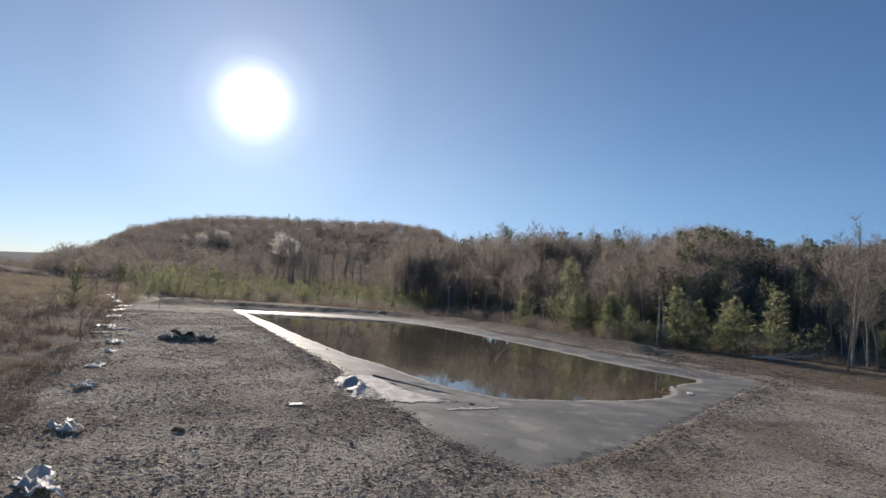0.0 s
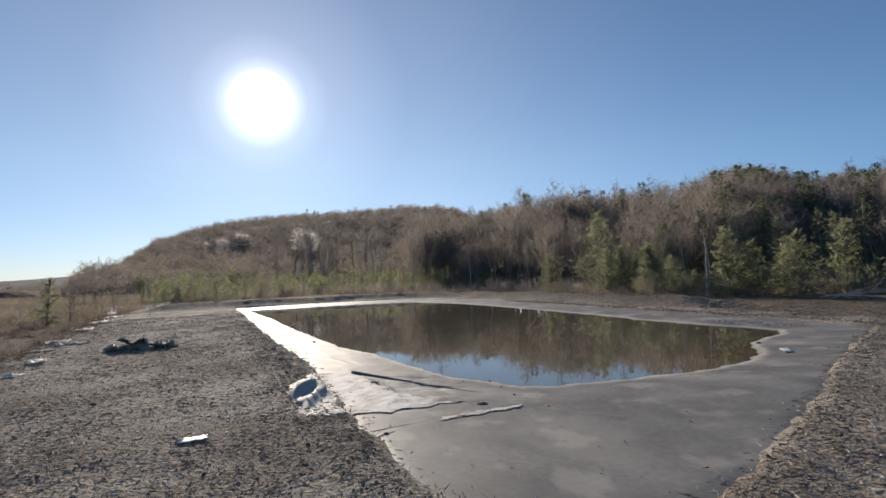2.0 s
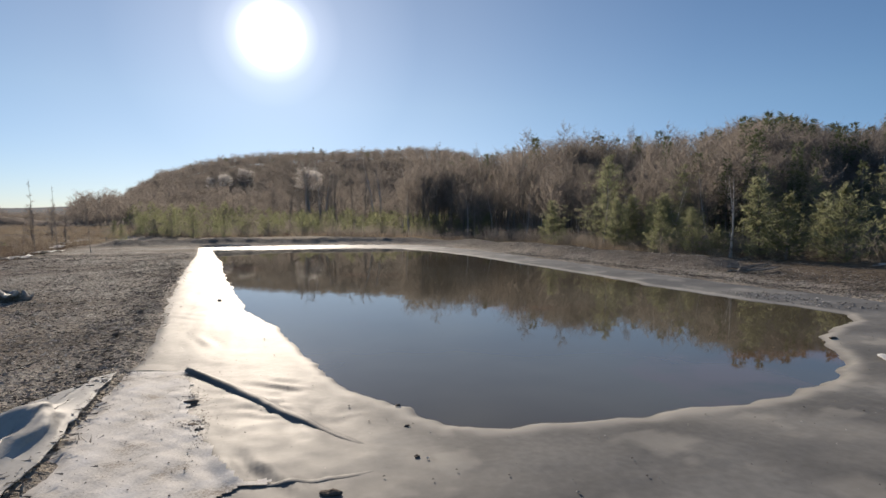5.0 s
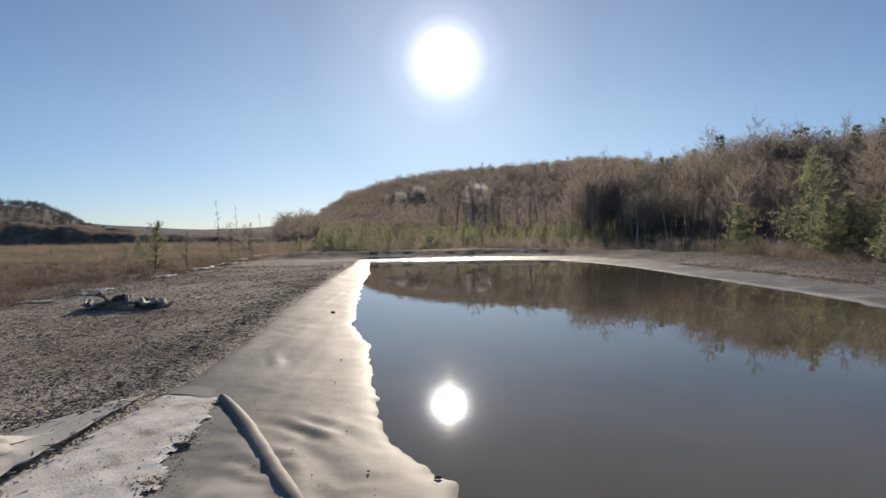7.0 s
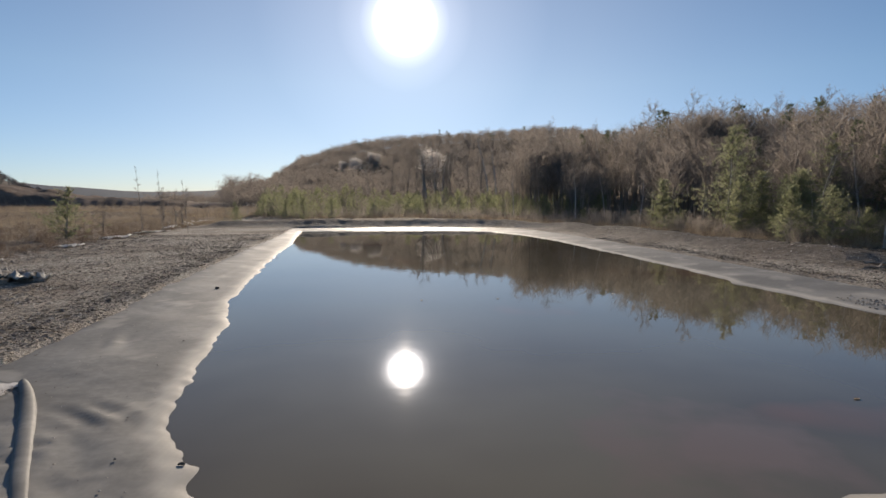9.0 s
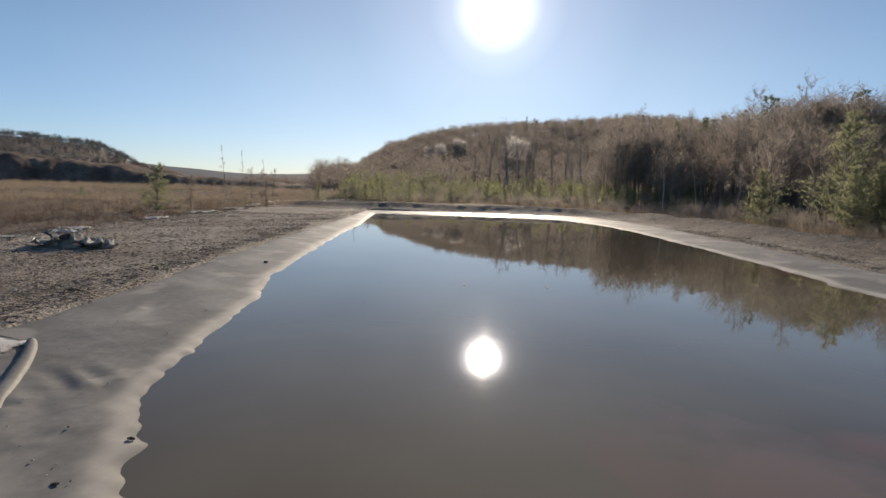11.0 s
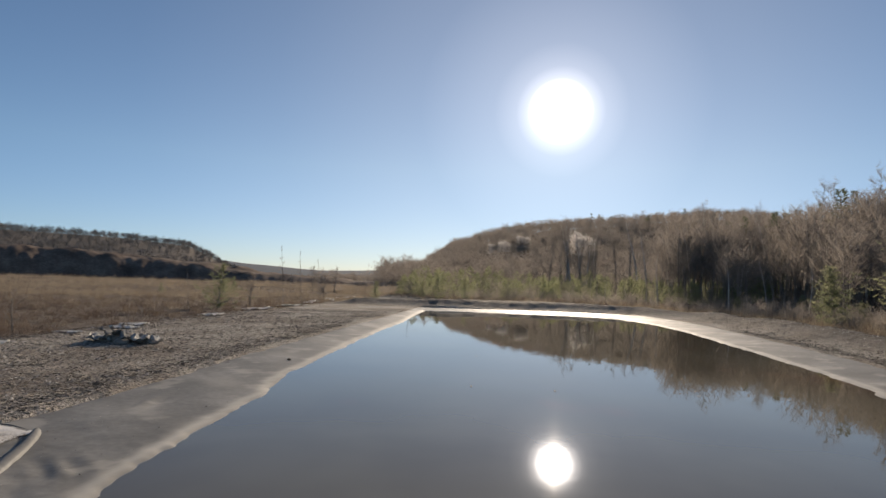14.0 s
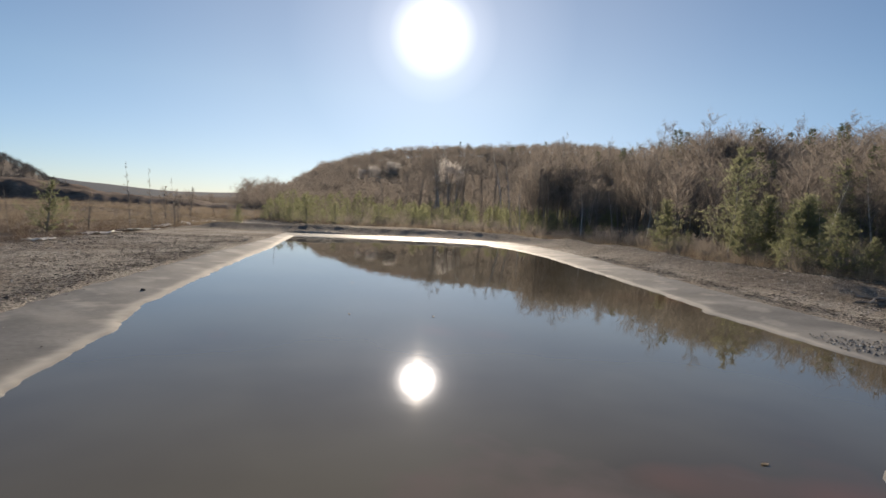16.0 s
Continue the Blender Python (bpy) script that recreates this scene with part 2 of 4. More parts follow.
def water_material():
    m = bpy.data.materials.new("pond_water")
    m.use_nodes = True
    n, l = m.node_tree.nodes, m.node_tree.links
    b = n["Principled BSDF"]
    co, no = n.new("ShaderNodeTexCoord"), n.new("ShaderNodeTexNoise")
    no.inputs["Scale"].default_value, no.inputs["Detail"].default_value = 0.35, 3
    l.new(co.outputs["Object"], no.inputs["Vector"])
    r = n.new("ShaderNodeValToRGB")
    r.color_ramp.elements[0].position, r.color_ramp.elements[0].color = 0.35, (0.15, 0.13, 0.088, 1)
    r.color_ramp.elements[1].position, r.color_ramp.elements[1].color = 0.7, (0.25, 0.205, 0.165, 1)
    l.new(no.outputs["Fac"], r.inputs[0])
    r.color_ramp.elements.new(0.62).color = (0.105, 0.085, 0.055, 1)
    r.color_ramp.elements[2].color = (0.17, 0.095, 0.06, 1)
    # reddish silt lying just under the surface
    where, far, reach = n.new("ShaderNodeVectorMath"), n.new("ShaderNodeMapRange"), n.new("ShaderNodeMix")
    where.operation, reach.data_type = "DISTANCE", "RGBA"
    where.inputs[1].default_value = SILT_AT
    l.new(co.outputs["Object"], where.inputs[0])
    blot, amount = n.new("ShaderNodeTexNoise"), n.new("ShaderNodeMath")
    blot.inputs["Scale"].default_value, blot.inputs["Detail"].default_value = 1.6, 4
    l.new(co.outputs["Object"], blot.inputs["Vector"])
    amount.operation = "MULTIPLY_ADD"
    amount.inputs[1].default_value = -3.4
    l.new(blot.outputs["Fac"], amount.inputs[0])
    l.new(where.outputs["Value"], amount.inputs[2])
    far.inputs["From Min"].default_value, far.inputs["From Max"].default_value = -0.7, -1.6
    l.new(amount.outputs[0], far.inputs["Value"])
    l.new(far.outputs[0], reach.inputs[0])
    l.new(r.outputs[0], reach.inputs[6])
    reach.inputs[7].default_value = (0.175, 0.127, 0.096, 1)
    l.new(reach.outputs[2], b.inputs["Base Color"])
    b.inputs["Roughness"].default_value, b.inputs["IOR"].default_value = 0.02, 1.333
    rip, bp = n.new("ShaderNodeTexNoise"), n.new("ShaderNodeBump")
    rip.inputs["Scale"].default_value, rip.inputs["Detail"].default_value = 2.2, 2
    l.new(co.outputs["Object"], rip.inputs["Vector"])
    bp.inputs["Strength"].default_value, bp.inputs["Distance"].default_value = 0.035, 0.02
    l.new(rip.outputs["Fac"], bp.inputs["Height"])
    l.new(bp.outputs[0], b.inputs["Normal"])
    return m


M_ground, M_water = ground_material(), water_material()

# ---- plan ----
WATER_Z = -0.115
WATER = [(-3.8, 31.6), (-3.35, 28.4), (-2.5, 22.5), (-2.1, 18.5), (-1.8, 15.8), (-1.4, 13), (-1.08, 10.7), (-0.98, 9.8), (-0.62, 8.6), (-0.42, 8.0), (-0.27, 7.0), (-0.15, 6.2),
         (0.0, 5.4), (0.14, 4.8), (0.3, 4.42), (0.5, 4.13), (0.64, 3.92), (0.66, 3.74), (0.76, 3.56), (0.9, 3.4), (1.17, 3.22), (1.54, 3.15), (1.93, 3.13), (2.54, 3.11),
         (3.11, 3.1), (3.71, 3.12), (4.35, 3.16), (5.0, 3.32), (5.65, 3.6), (6.25, 3.98), (6.68, 4.42), (6.92, 4.78), (7.4, 5.2), (8.3, 5.65), (9.15, 6.0), (9.8, 6.6), (9.75, 7.4),
         (9.5, 8.6), (9.4, 9.8), (9.15, 11.6), (9.35, 12.2), (9.3, 14.5), (9.2, 17), (9.0, 21), (8.8, 24.5), (8.1, 28.5), (7.0, 31.4), (5.0, 32.4), (1, 32.2), (-3, 31.9)]
LINER = [(-4.55, 32), (-3.9, 26.5), (-3.3, 19.5), (-2.85, 14.4), (-2.5, 11), (-2.15, 8.5), (-1.97, 6.8), (-1.93, 6.1), (-1.93, 5.4), (-1.86, 2.8), (-1.82, 1.9), (-1.76, 1.2),
         (-1.7, 0.5), (-1.6, -0.3), (-1.42, -0.85), (-1.12, -1.5), (-0.7, -1.46), (0.66, -0.86), (2.2, -0.02), (5.0, 1.68), (7.7, 3.3), (10, 4.5), (11.4, 5.4), (11.5, 7.7), (11.15, 9.6),
         (10.9, 13.4), (10.85, 16.5), (10.75, 20), (10.5, 25), (9.8, 30.5), (8.6, 34), (6.5, 35.2), (2, 34.9), (-2, 34.0), (-4.5, 33.3)]
FELT = [(-2.02, 5.46), (-1.34, 5.42), (-1.2, 4.85), (-1.12, 4.3), (-0.98, 3.6), (-0.72, 2.85), (-0.35, 2.62), (-1.0, 2.45), (-1.9, 2.38)]
SLIT = [(-0.8, 1.9), (-0.2, 2.08), (0.73, 2.28), (0.15, 2.03), (-0.35, 1.87), (-1.0, 1.77)]
BANK = [(-8.5, 33.6), (-5.5, 34.8), (-2, 36.0), (4, 37.6), (9.0, 37.2), (12.0, 33.5), (12.9, 28), (13.1, 21), (14.2, 14.5)]
TAU = 2 * math.pi


def signed(poly, x, y):
    """Distance to a closed outline, negative inside."""
    p = np.array(poly, float)
    q = np.roll(p, -1, 0)
    best, inside = np.full(x.shape, 1e9), np.zeros(x.shape, bool)
    for (ax, ay), (bx, by) in zip(p, q):
        dx, dy = bx - ax, by - ay
        t = np.clip(((x - ax) * dx + (y - ay) * dy) / (dx * dx + dy * dy), 0, 1)
        best = np.minimum(best, np.hypot(x - ax - t * dx, y - ay - t * dy))
        if ay != by:
            inside ^= ((ay > y) != (by > y)) & (x < dx * (y - ay) / dy + ax)
    return np.where(inside, -best, best)


def to_line(line, x, y):
    best = np.full(x.shape, 1e9)
    for (ax, ay), (bx, by) in zip(line, line[1:]):
        dx, dy = bx - ax, by - ay
        t = np.clip(((x - ax) * dx + (y - ay) * dy) / (dx * dx + dy * dy), 0, 1)
        best = np.minimum(best, np.hypot(x - ax - t * dx, y - ay - t * dy))
    return best


def wave(x, y, scale, seed, octaves=3):
    """Smooth sums of sines, about -1 to 1."""
    r = np.random.RandomState(seed)
    z, a, s = 0 * x, 0.5, 1.0 / scale
    for _ in range(octaves):
        for _ in range(5):
            w, ph = r.uniform(0, TAU), r.uniform(0, TAU)
            z = z + a * 0.55 * np.sin(s * TAU * (x * math.cos(w) + y * math.sin(w)) * r.uniform(0.6, 1.4) + ph)
        a, s = a * 0.5, s * 2.1
    return z


def smooth(a, b, v):
    t = np.clip((v - a) / (b - a), 0, 1)
    return t * t * (3 - 2 * t)


RIDGE_AZ = (-60, -18, -15.5, -13.5, -10.3, -5, 0, 5, 10, 15, 18.5, 22, 27, 33, 42, 48, 53, 58, 65, 180)
RIDGE_EL = (0, 0.2, 1.1, 2.0, 4.2, 5.8, 6.5, 6.8, 7.1, 7.4, 6.8, 6.8, 8.6, 8.4, 8.7, 9.3, 7.9, 7.8, 8.5, 8.5)


def skyline(az):
    return np.interp(az, RIDGE_AZ, RIDGE_EL)


def terrain(x, y):
    """Height of the land without the pond."""
    r, az = np.hypot(x, y), np.degrees(np.arctan2(x, y))
    z = 0.02 * wave(x, y, 5, 3) + 0.25 * smooth(14, 60, r) * wave(x, y, 30, 4)
    # wooded hill ahead
    top = 420 * np.tan(np.radians(skyline(az))) - 7
    part_hill = 1 - smooth(18, 27, az)
    z = z + smooth(110, 420, r) * np.maximum(top, 0) * part_hill * smooth(-40, -14, az) * (1 - 0.4 * smooth(430, 800, r))
    # gently rising woodland
    z = z + smooth(35, 200, r) * 9 * smooth(15, 26, az) * (1 - smooth(110, 150, az))
    # spoil bank and hill across the field
    leftish = 1 - smooth(-34.5, -29.5, az)
    el = np.interp(az, (-180, -70, -50, -42, -36.5, -33, -28.5), (2.5, 3.5, 3.5, 3.4, 2.9, 1.1, 0))
    z = z + smooth(330, 640, r) * 640 * np.tan(np.radians(el)) * leftish * 0.92
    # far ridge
    el = np.interp(az, (-60, -42, -36, -30, -25, -20, -14, -5), (0, 0.4, 0.9, 1.15, 0.75, 0.9, 1.3, 0.5))
    z = z + smooth(1200, 2100, r) * 2100 * np.tan(np.radians(el))
    # cast-up bank round the far end
    d = to_line(BANK, x, y)
    z = z + (0.36 + 0.05 * wave(x, y, 5.0, 5)) * np.exp(-(d / 1.05) ** 2) * (1 + 0.06 * wave(x, y, 1.1, 6))
    return z


def basin(x, y):
    """Height of the liner: from the rim down to the waterline and on below it."""
    o, w = signed(LINER, x, y), signed(WATER, x, y)
    o, w = o + 0.05 * wave(x, y, 0.9, 11), w + 0.045 * wave(x, y, 0.8, 12)
    u = np.where(w > 0, np.clip(-o, 0, None) / (np.clip(-o, 0, None) + np.clip(w, 1e-4, None)), 1.0)
    z = -0.025 + (WATER_Z + 0.025) * u ** 1.25 + np.where(w < 0, 0.35 * w, 0).clip(-1.6, 0)
    ripple = 0.006 * wave(x, y, 1.3, 13) + 0.0022 * wave(x, y, 0.45, 14)
    return z + ripple * np.clip(4 * u * (1 - u), 0, 1), o


def sheet(name, xs, ys, z, mat, keep=None, zones=None):
    """A grid mesh over xs, ys with heights z."""
    nx, ny = len(xs), len(ys)
    gx, gy = np.meshgrid(xs, ys, indexing="ij")
    co = np.stack([gx, gy, z], -1).reshape(-1, 3)
    idx = np.arange(nx * ny).reshape(nx, ny)
    quads = np.stack([idx[:-1, :-1], idx[1:, :-1], idx[1:, 1:], idx[:-1, 1:]], -1).reshape(-1, 4)
    if keep is not None:
        quads = quads[keep.reshape(-1)[quads].all(1)]
        used = np.unique(quads)
        remap = np.zeros(nx * ny, int)
        remap[used] = np.arange(len(used))
        co, quads = co[used], remap[quads]
        if zones is not None:
            zones = zones.reshape(-1, 4)[used]
    ob = mesh_object(name, co, quads, mat)
    ob.data.polygons.foreach_set("use_smooth", np.ones(len(quads), bool))
    if zones is not None:
        a = ob.data.color_attributes.new("zone", "FLOAT_COLOR", "POINT")
        a.data.foreach_set("color", zones.reshape(-1).astype(np.float32))
    return ob


def mesh_object(name, co, faces, mat, parent=None, label="", slots=None):
    me = bpy.data.meshes.new(name)
    faces = np.asarray(faces)
    k = faces.shape[1]
    me.vertices.add(len(co))
    me.vertices.foreach_set("co", np.asarray(co, np.float32).ravel())
    me.loops.add(faces.size)
    me.loops.foreach_set("vertex_index", faces.astype(np.int32).ravel())
    me.polygons.add(len(faces))
    me.polygons.foreach_set("loop_start", np.arange(0, faces.size, k, dtype=np.int32))
    me.polygons.foreach_set("loop_total", np.full(len(faces), k, np.int32))
    for mt in (mat if isinstance(mat, (list, tuple)) else [mat]):
        me.materials.append(mt)
    if slots is not None:
        me.polygons.foreach_set("material_index", np.asarray(slots, np.int32))
    me.update(calc_edges=True)
    ob = new(name, me)
    ob.parent = parent
    if label:
        tagged(ob, label)
    return ob


def grown(lo, hi, step, reach, factor=1.065):
    mid = list(np.arange(lo, hi + step / 2, step))
    a, s = [], step
    while not a or a[-1] < reach:
        s *= factor
        a.append((a[-1] if a else 0) + s)
    return np.array([mid[0] - v for v in reversed(a)] + mid + [mid[-1] + v for v in a])


xs, ys = grown(-9, 17, 0.19, 3200), grown(-9, 41, 0.2, 3200)
gx, gy = np.meshgrid(xs, ys, indexing="ij")
tz = terrain(gx, gy)
bz, rim = basin(gx, gy)
bed = np.minimum(bz, WATER_Z + 0.2) - 0.12
gz = np.where(rim < 0, np.maximum(bed, tz + 0.006 + 0.5 * rim), tz + 0.006 + np.clip(rim, 0, 0.06) * 0.4 + 0.012 * wave(gx, gy, 0.7, 21) * smooth(0.05, 0.6, rim))
gr, gaz = np.hypot(gx, gy), np.degrees(np.arctan2(gx, gy))
strip = -6.6 - 0.11 * gy + 0.5 * wave(gx, gy, 2.5, 22)
z_field = smooth(0.2, -0.9, gx - strip) * (1 - smooth(34, 46, gy) * smooth(-16, -8, gaz))
z_bank = np.exp(-(to_line(BANK, gx, gy) / 1.5) ** 2) + (1 - smooth(-24, -20, gaz)) * smooth(120, 132, gr) + smooth(800, 1000, gr) + 0.62 * z_field * (1 - smooth(20, 30, gr + 4 * wave(gx, gy, 5, 24))) + 0.8 * np.exp(-((gx - 5.4 - 0.3 * gy) / 1.1) ** 2 - ((gy - 0.35) / 0.35) ** 2)
z_floor = np.clip(smooth(11.9, 14, gx + 0.8 * wave(gx, gy, 3, 23)) * smooth(-2, 4, gy) + smooth(40, 48, gy) * smooth(-14, -8, gaz) + smooth(300, 400, gr), 0, 1)
# alpha: how far the painted distance haze takes over, 900 to 1200 m
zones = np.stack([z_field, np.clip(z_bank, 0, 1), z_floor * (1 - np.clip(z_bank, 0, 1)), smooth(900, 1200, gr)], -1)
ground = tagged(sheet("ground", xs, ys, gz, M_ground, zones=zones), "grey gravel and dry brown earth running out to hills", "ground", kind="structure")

# gullied quarry bank across the field, on a fan of its own
fan_az, fan_r = np.radians(np.arange(-100, -17, 0.16)), np.concatenate([np.arange(122, 150, 0.8), np.arange(150, 300, 6.0)])
fa, fr = np.meshgrid(fan_az, fan_r, indexing="ij")
fx, fy = fr * np.sin(fa), fr * np.cos(fa)
bank_top = np.interp(np.degrees(fa), (-100, -60, -46, -40, -35, -28, -22, -17), (7.0, 6.2, 6.0, 5.4, 4.3, 2.6, 1.6, 0.4)) + 0.45 * wave(fx, fy, 14, 61)
arc = np.degrees(fa) * 2.4
gully = np.abs(np.sin(arc * 0.42 + 1.3 * np.sin(arc * 0.13))) ** 0.7 + 0.5 * np.abs(np.sin(arc * 1.1 + 2 * np.sin(arc * 0.21)))
rise = np.clip((fr - 124 - 0.7 * (1.5 - gully) - 2 * wave(fx, fy, 40, 62)) / 12.0, 0, 1)
fz = terrain(fx, fy) - 0.5 + (bank_top + 0.5) * (rise * (2 - rise)) * (1 - smooth(142, 165, fr)) + 0.12 * wave(fx, fy, 2.2, 63) * (rise > 0)
quarry_bank = tagged(sheet("quarry_bank", fan_az, fan_r, fz, M_quarry), "gullied dark reddish-brown earth bank across the dry field", "earth bank", kind="structure")
flat = np.stack([fx, fy, fz], -1).reshape(-1, 3).astype(np.float32)
quarry_bank.data.vertices.foreach_set("co", flat.ravel())
quarry_bank.data.update()


def liner_height(x, y):
    """The liner with the wrinkles pressed into its loose part beside the gravel."""
    z, o = basin(x, y)
    slack = np.exp(-(((x + 0.45) / 0.75) ** 2 + ((y - 3.9) / 1.1) ** 2))
    z = z + slack * (0.01 * np.sin(9 * (x * 0.85 + y * 0.5) + 2.5 * wave(x, y, 1.2, 31)) + 0.008 * np.sin(23 * (x * 0.5 + y * 0.86) + 3 * wave(x, y, 0.8, 38)) * (0.5 + 0.5 * wave(x, y, 0.9, 39))) + 0.0035 * wave(x, y, 2.2, 35)
    for cx, cy, turn_, ln in ((-0.35, 4.75, 0.9, 0.35), (-0.75, 2.9, 0.3, 0.4), (-0.4, 2.7, 0.5, 0.35), (-1.3, 6.9, 0.4, 0.3), (0.9, 1.2, 0.6, 0.4), (2.6, 1.9, 0.5, 0.5), (-1.9, 9.0, 1.0, 0.4), (4.6, 2.6, 0.6, 0.5)):
        u_, v_ = (x - cx) * math.cos(turn_) + (y - cy) * math.sin(turn_), -(x - cx) * math.sin(turn_) + (y - cy) * math.cos(turn_)
        z = z + 0.016 * np.exp(-(u_ / 0.16) ** 2 - (v_ / ln) ** 2) * np.cos(26 * u_)
    return z + 0.02 * smooth(0.0, -0.1, o), o


lx = np.concatenate([np.arange(-5.9, -2.2, 0.1), np.arange(-2.2, 1.2, 0.04), np.arange(1.2, 13.2, 0.1)])
ly = np.concatenate([np.arange(-2.6, 2.0, 0.12), np.arange(2.0, 6.2, 0.045), np.arange(6.2, 37.4, 0.12)])
ax_, ay_ = np.meshgrid(lx, ly, indexing="ij")
lz, lo = liner_height(ax_, ay_)
shore = signed(WATER, ax_, ay_) + 0.045 * wave(ax_, ay_, 0.8, 12)
silt = np.exp(-((shore - 0.05) / 0.09) ** 2) * 0.75 + 0.22 * smooth(0.1, 0.7, wave(ax_, ay_, 3.5, 36)) + 0.3 * smooth(0.45, 0.8, wave(ax_, ay_, 1.1, 37))
silt = np.stack([np.clip(silt, 0, 1)] * 3 + [np.ones_like(silt)], -1)
liner = tagged(sheet("pond_liner", lx, ly, lz, M_silted, keep=lo < 0.14, zones=silt), "grey rubber pond liner with dusty wrinkled slopes", "pond liner", kind="structure")
tx, ty = np.arange(-2.4, 1.0, 0.028), np.arange(1.4, 5.8, 0.028)
bx_, by_ = np.meshgrid(tx, ty, indexing="ij")
torn = np.minimum(signed(FELT, bx_, by_) + 0.05 * wave(bx_, by_, 0.5, 32), signed(SLIT, bx_, by_) + 0.04 * wave(bx_, by_, 0.3, 33))
felt = tagged(sheet("geotextile_underlay", tx, ty, liner_height(bx_, by_)[0] + 0.012 + 0.003 * wave(bx_, by_, 0.2, 34), M_felt, keep=torn < 0), "dusty off-white felt underlay showing where the liner is torn", "felt underlay", kind="structure")
wx, wy = np.linspace(-4.6, 10.8, 90), np.linspace(2.2, 34.4, 180)
qx, qy = np.meshgrid(wx, wy, indexing="ij")
water = tagged(sheet("water", wx, wy, 0 * qx + WATER_Z, M_water, keep=signed(WATER, qx, qy) < 0.6), "still murky brown-green water mirroring sky and trees", "water", kind="structure")

# ---- building blocks for plants and debris ----


class Shape:
    """Triangles gathered into one mesh, with a material slot each."""

    def __init__(self):
        self.v, self.f, self.s = [], [], []

    def tri(self, a, b, c, slot=0):
        k = len(self.v)
        self.v += [a, b, c]
        self.f.append((k, k + 1, k + 2))
        self.s.append(slot)

    def blade(self, a, b, w, rng, slot=0):
        """A thin tapering sliver from a to b."""
        d = b - a
        side = d.cross(Vector((rng.uniform(-1, 1), rng.uniform(-1, 1), rng.uniform(-1, 1))))
        side = side.normalized() * w * 0.5 if side.length > 1e-6 else Vector((w * 0.5, 0, 0))
        self.tri(a - side, a + side, b, slot)

    def tube(self, pts, radii, n=5, slot=0):
        rings = []
        for i, (p, r) in enumerate(zip(pts, radii)):
            d = (pts[min(i + 1, len(pts) - 1)] - pts[max(i - 1, 0)]).normalized()
            u = d.cross(Vector((0.3, 0.9, 0.2))).normalized()
            w = d.cross(u)
            k = len(self.v)
            self.v += [p + (u * math.cos(TAU * j / n) + w * math.sin(TAU * j / n)) * r for j in range(n)]
            rings.append(k)
        for a, b in zip(rings, rings[1:]):
            for j in range(n):
                j2 = (j + 1) % n
                self.f += [(a + j, a + j2, b + j2), (a + j, b + j2, b + j)]
                self.s += [slot, slot]

    def arrays(self):
        return np.array([tuple(p) for p in self.v]), np.array(self.f), np.array(self.s)

    def object(self, name, mats, parent=None, label=""):
        v, f, s = self.arrays()
        return mesh_object(name, v, f, mats, parent, label, s)


def bent(rng, a, d, length, n, wobble, lift=0.0):
    pts, p, d = [a.copy()], a.copy(), d.normalized()
    for _ in range(n):
        d = (d + Vector((rng.uniform(-1, 1), rng.uniform(-1, 1), rng.uniform(-1, 1))) * wobble + Vector((0, 0, lift))).normalized()
        p = p + d * (length / n)
        pts.append(p)
    return pts


def around(rng, a, up):
    return Vector((math.cos(a), math.sin(a), up))


def bare_shapes(seed, h, spread=0.3, limbs=15, start=0.3, twigs=6, lean=0.05, width=0.011, stout=1.0):
    """Trunk and a leafless crown for a tree of height h."""
    rng = random.Random(seed)
    trunk, crown = Shape(), Shape()
    axis = bent(rng, Vector((0, 0, -0.15)), Vector((rng.uniform(-lean, lean), rng.uniform(-lean, lean), 1)), h, 8, 0.07)
    r0 = (0.012 * h + 0.015) * stout
    trunk.tube(axis, [r0 * (1 - 0.92 * i / 8) for i in range(9)], 6)
    for i in range(limbs):
        t = start + (0.97 - start) * (i + rng.random()) / limbs
        k = min(int(t * 8), 7)
        p = axis[k].lerp(axis[k + 1], t * 8 - k)
        ln = h * spread * (1.15 - 0.85 * t) * rng.uniform(0.6, 1.15)
        limb = bent(rng, p, around(rng, rng.uniform(0, TAU), rng.uniform(0.5, 1.3)), ln, 4, 0.18, 0.1)
        trunk.tube(limb, [r0 * 0.3 * (1 - t * 0.6) * (1 - 0.85 * j / 4) for j in range(5)], 4)
        for j in range(6):
            q = limb[rng.randint(1, 4)]
            sub = bent(rng, q, around(rng, rng.uniform(0, TAU), rng.uniform(0.1, 1.2)), ln * rng.uniform(0.3, 0.6), 2, 0.25, 0.1)
            crown.tube(sub, [width * 1.1, width * 0.8, width * 0.3], 3)
            for _ in range(twigs):
                w0 = sub[rng.randint(0, 2)]
                crown.blade(w0, w0 + around(rng, rng.uniform(0, TAU), rng.uniform(-0.1, 1.3)) * ln * rng.uniform(0.12, 0.34), width * 1.6, rng)
    return trunk, crown


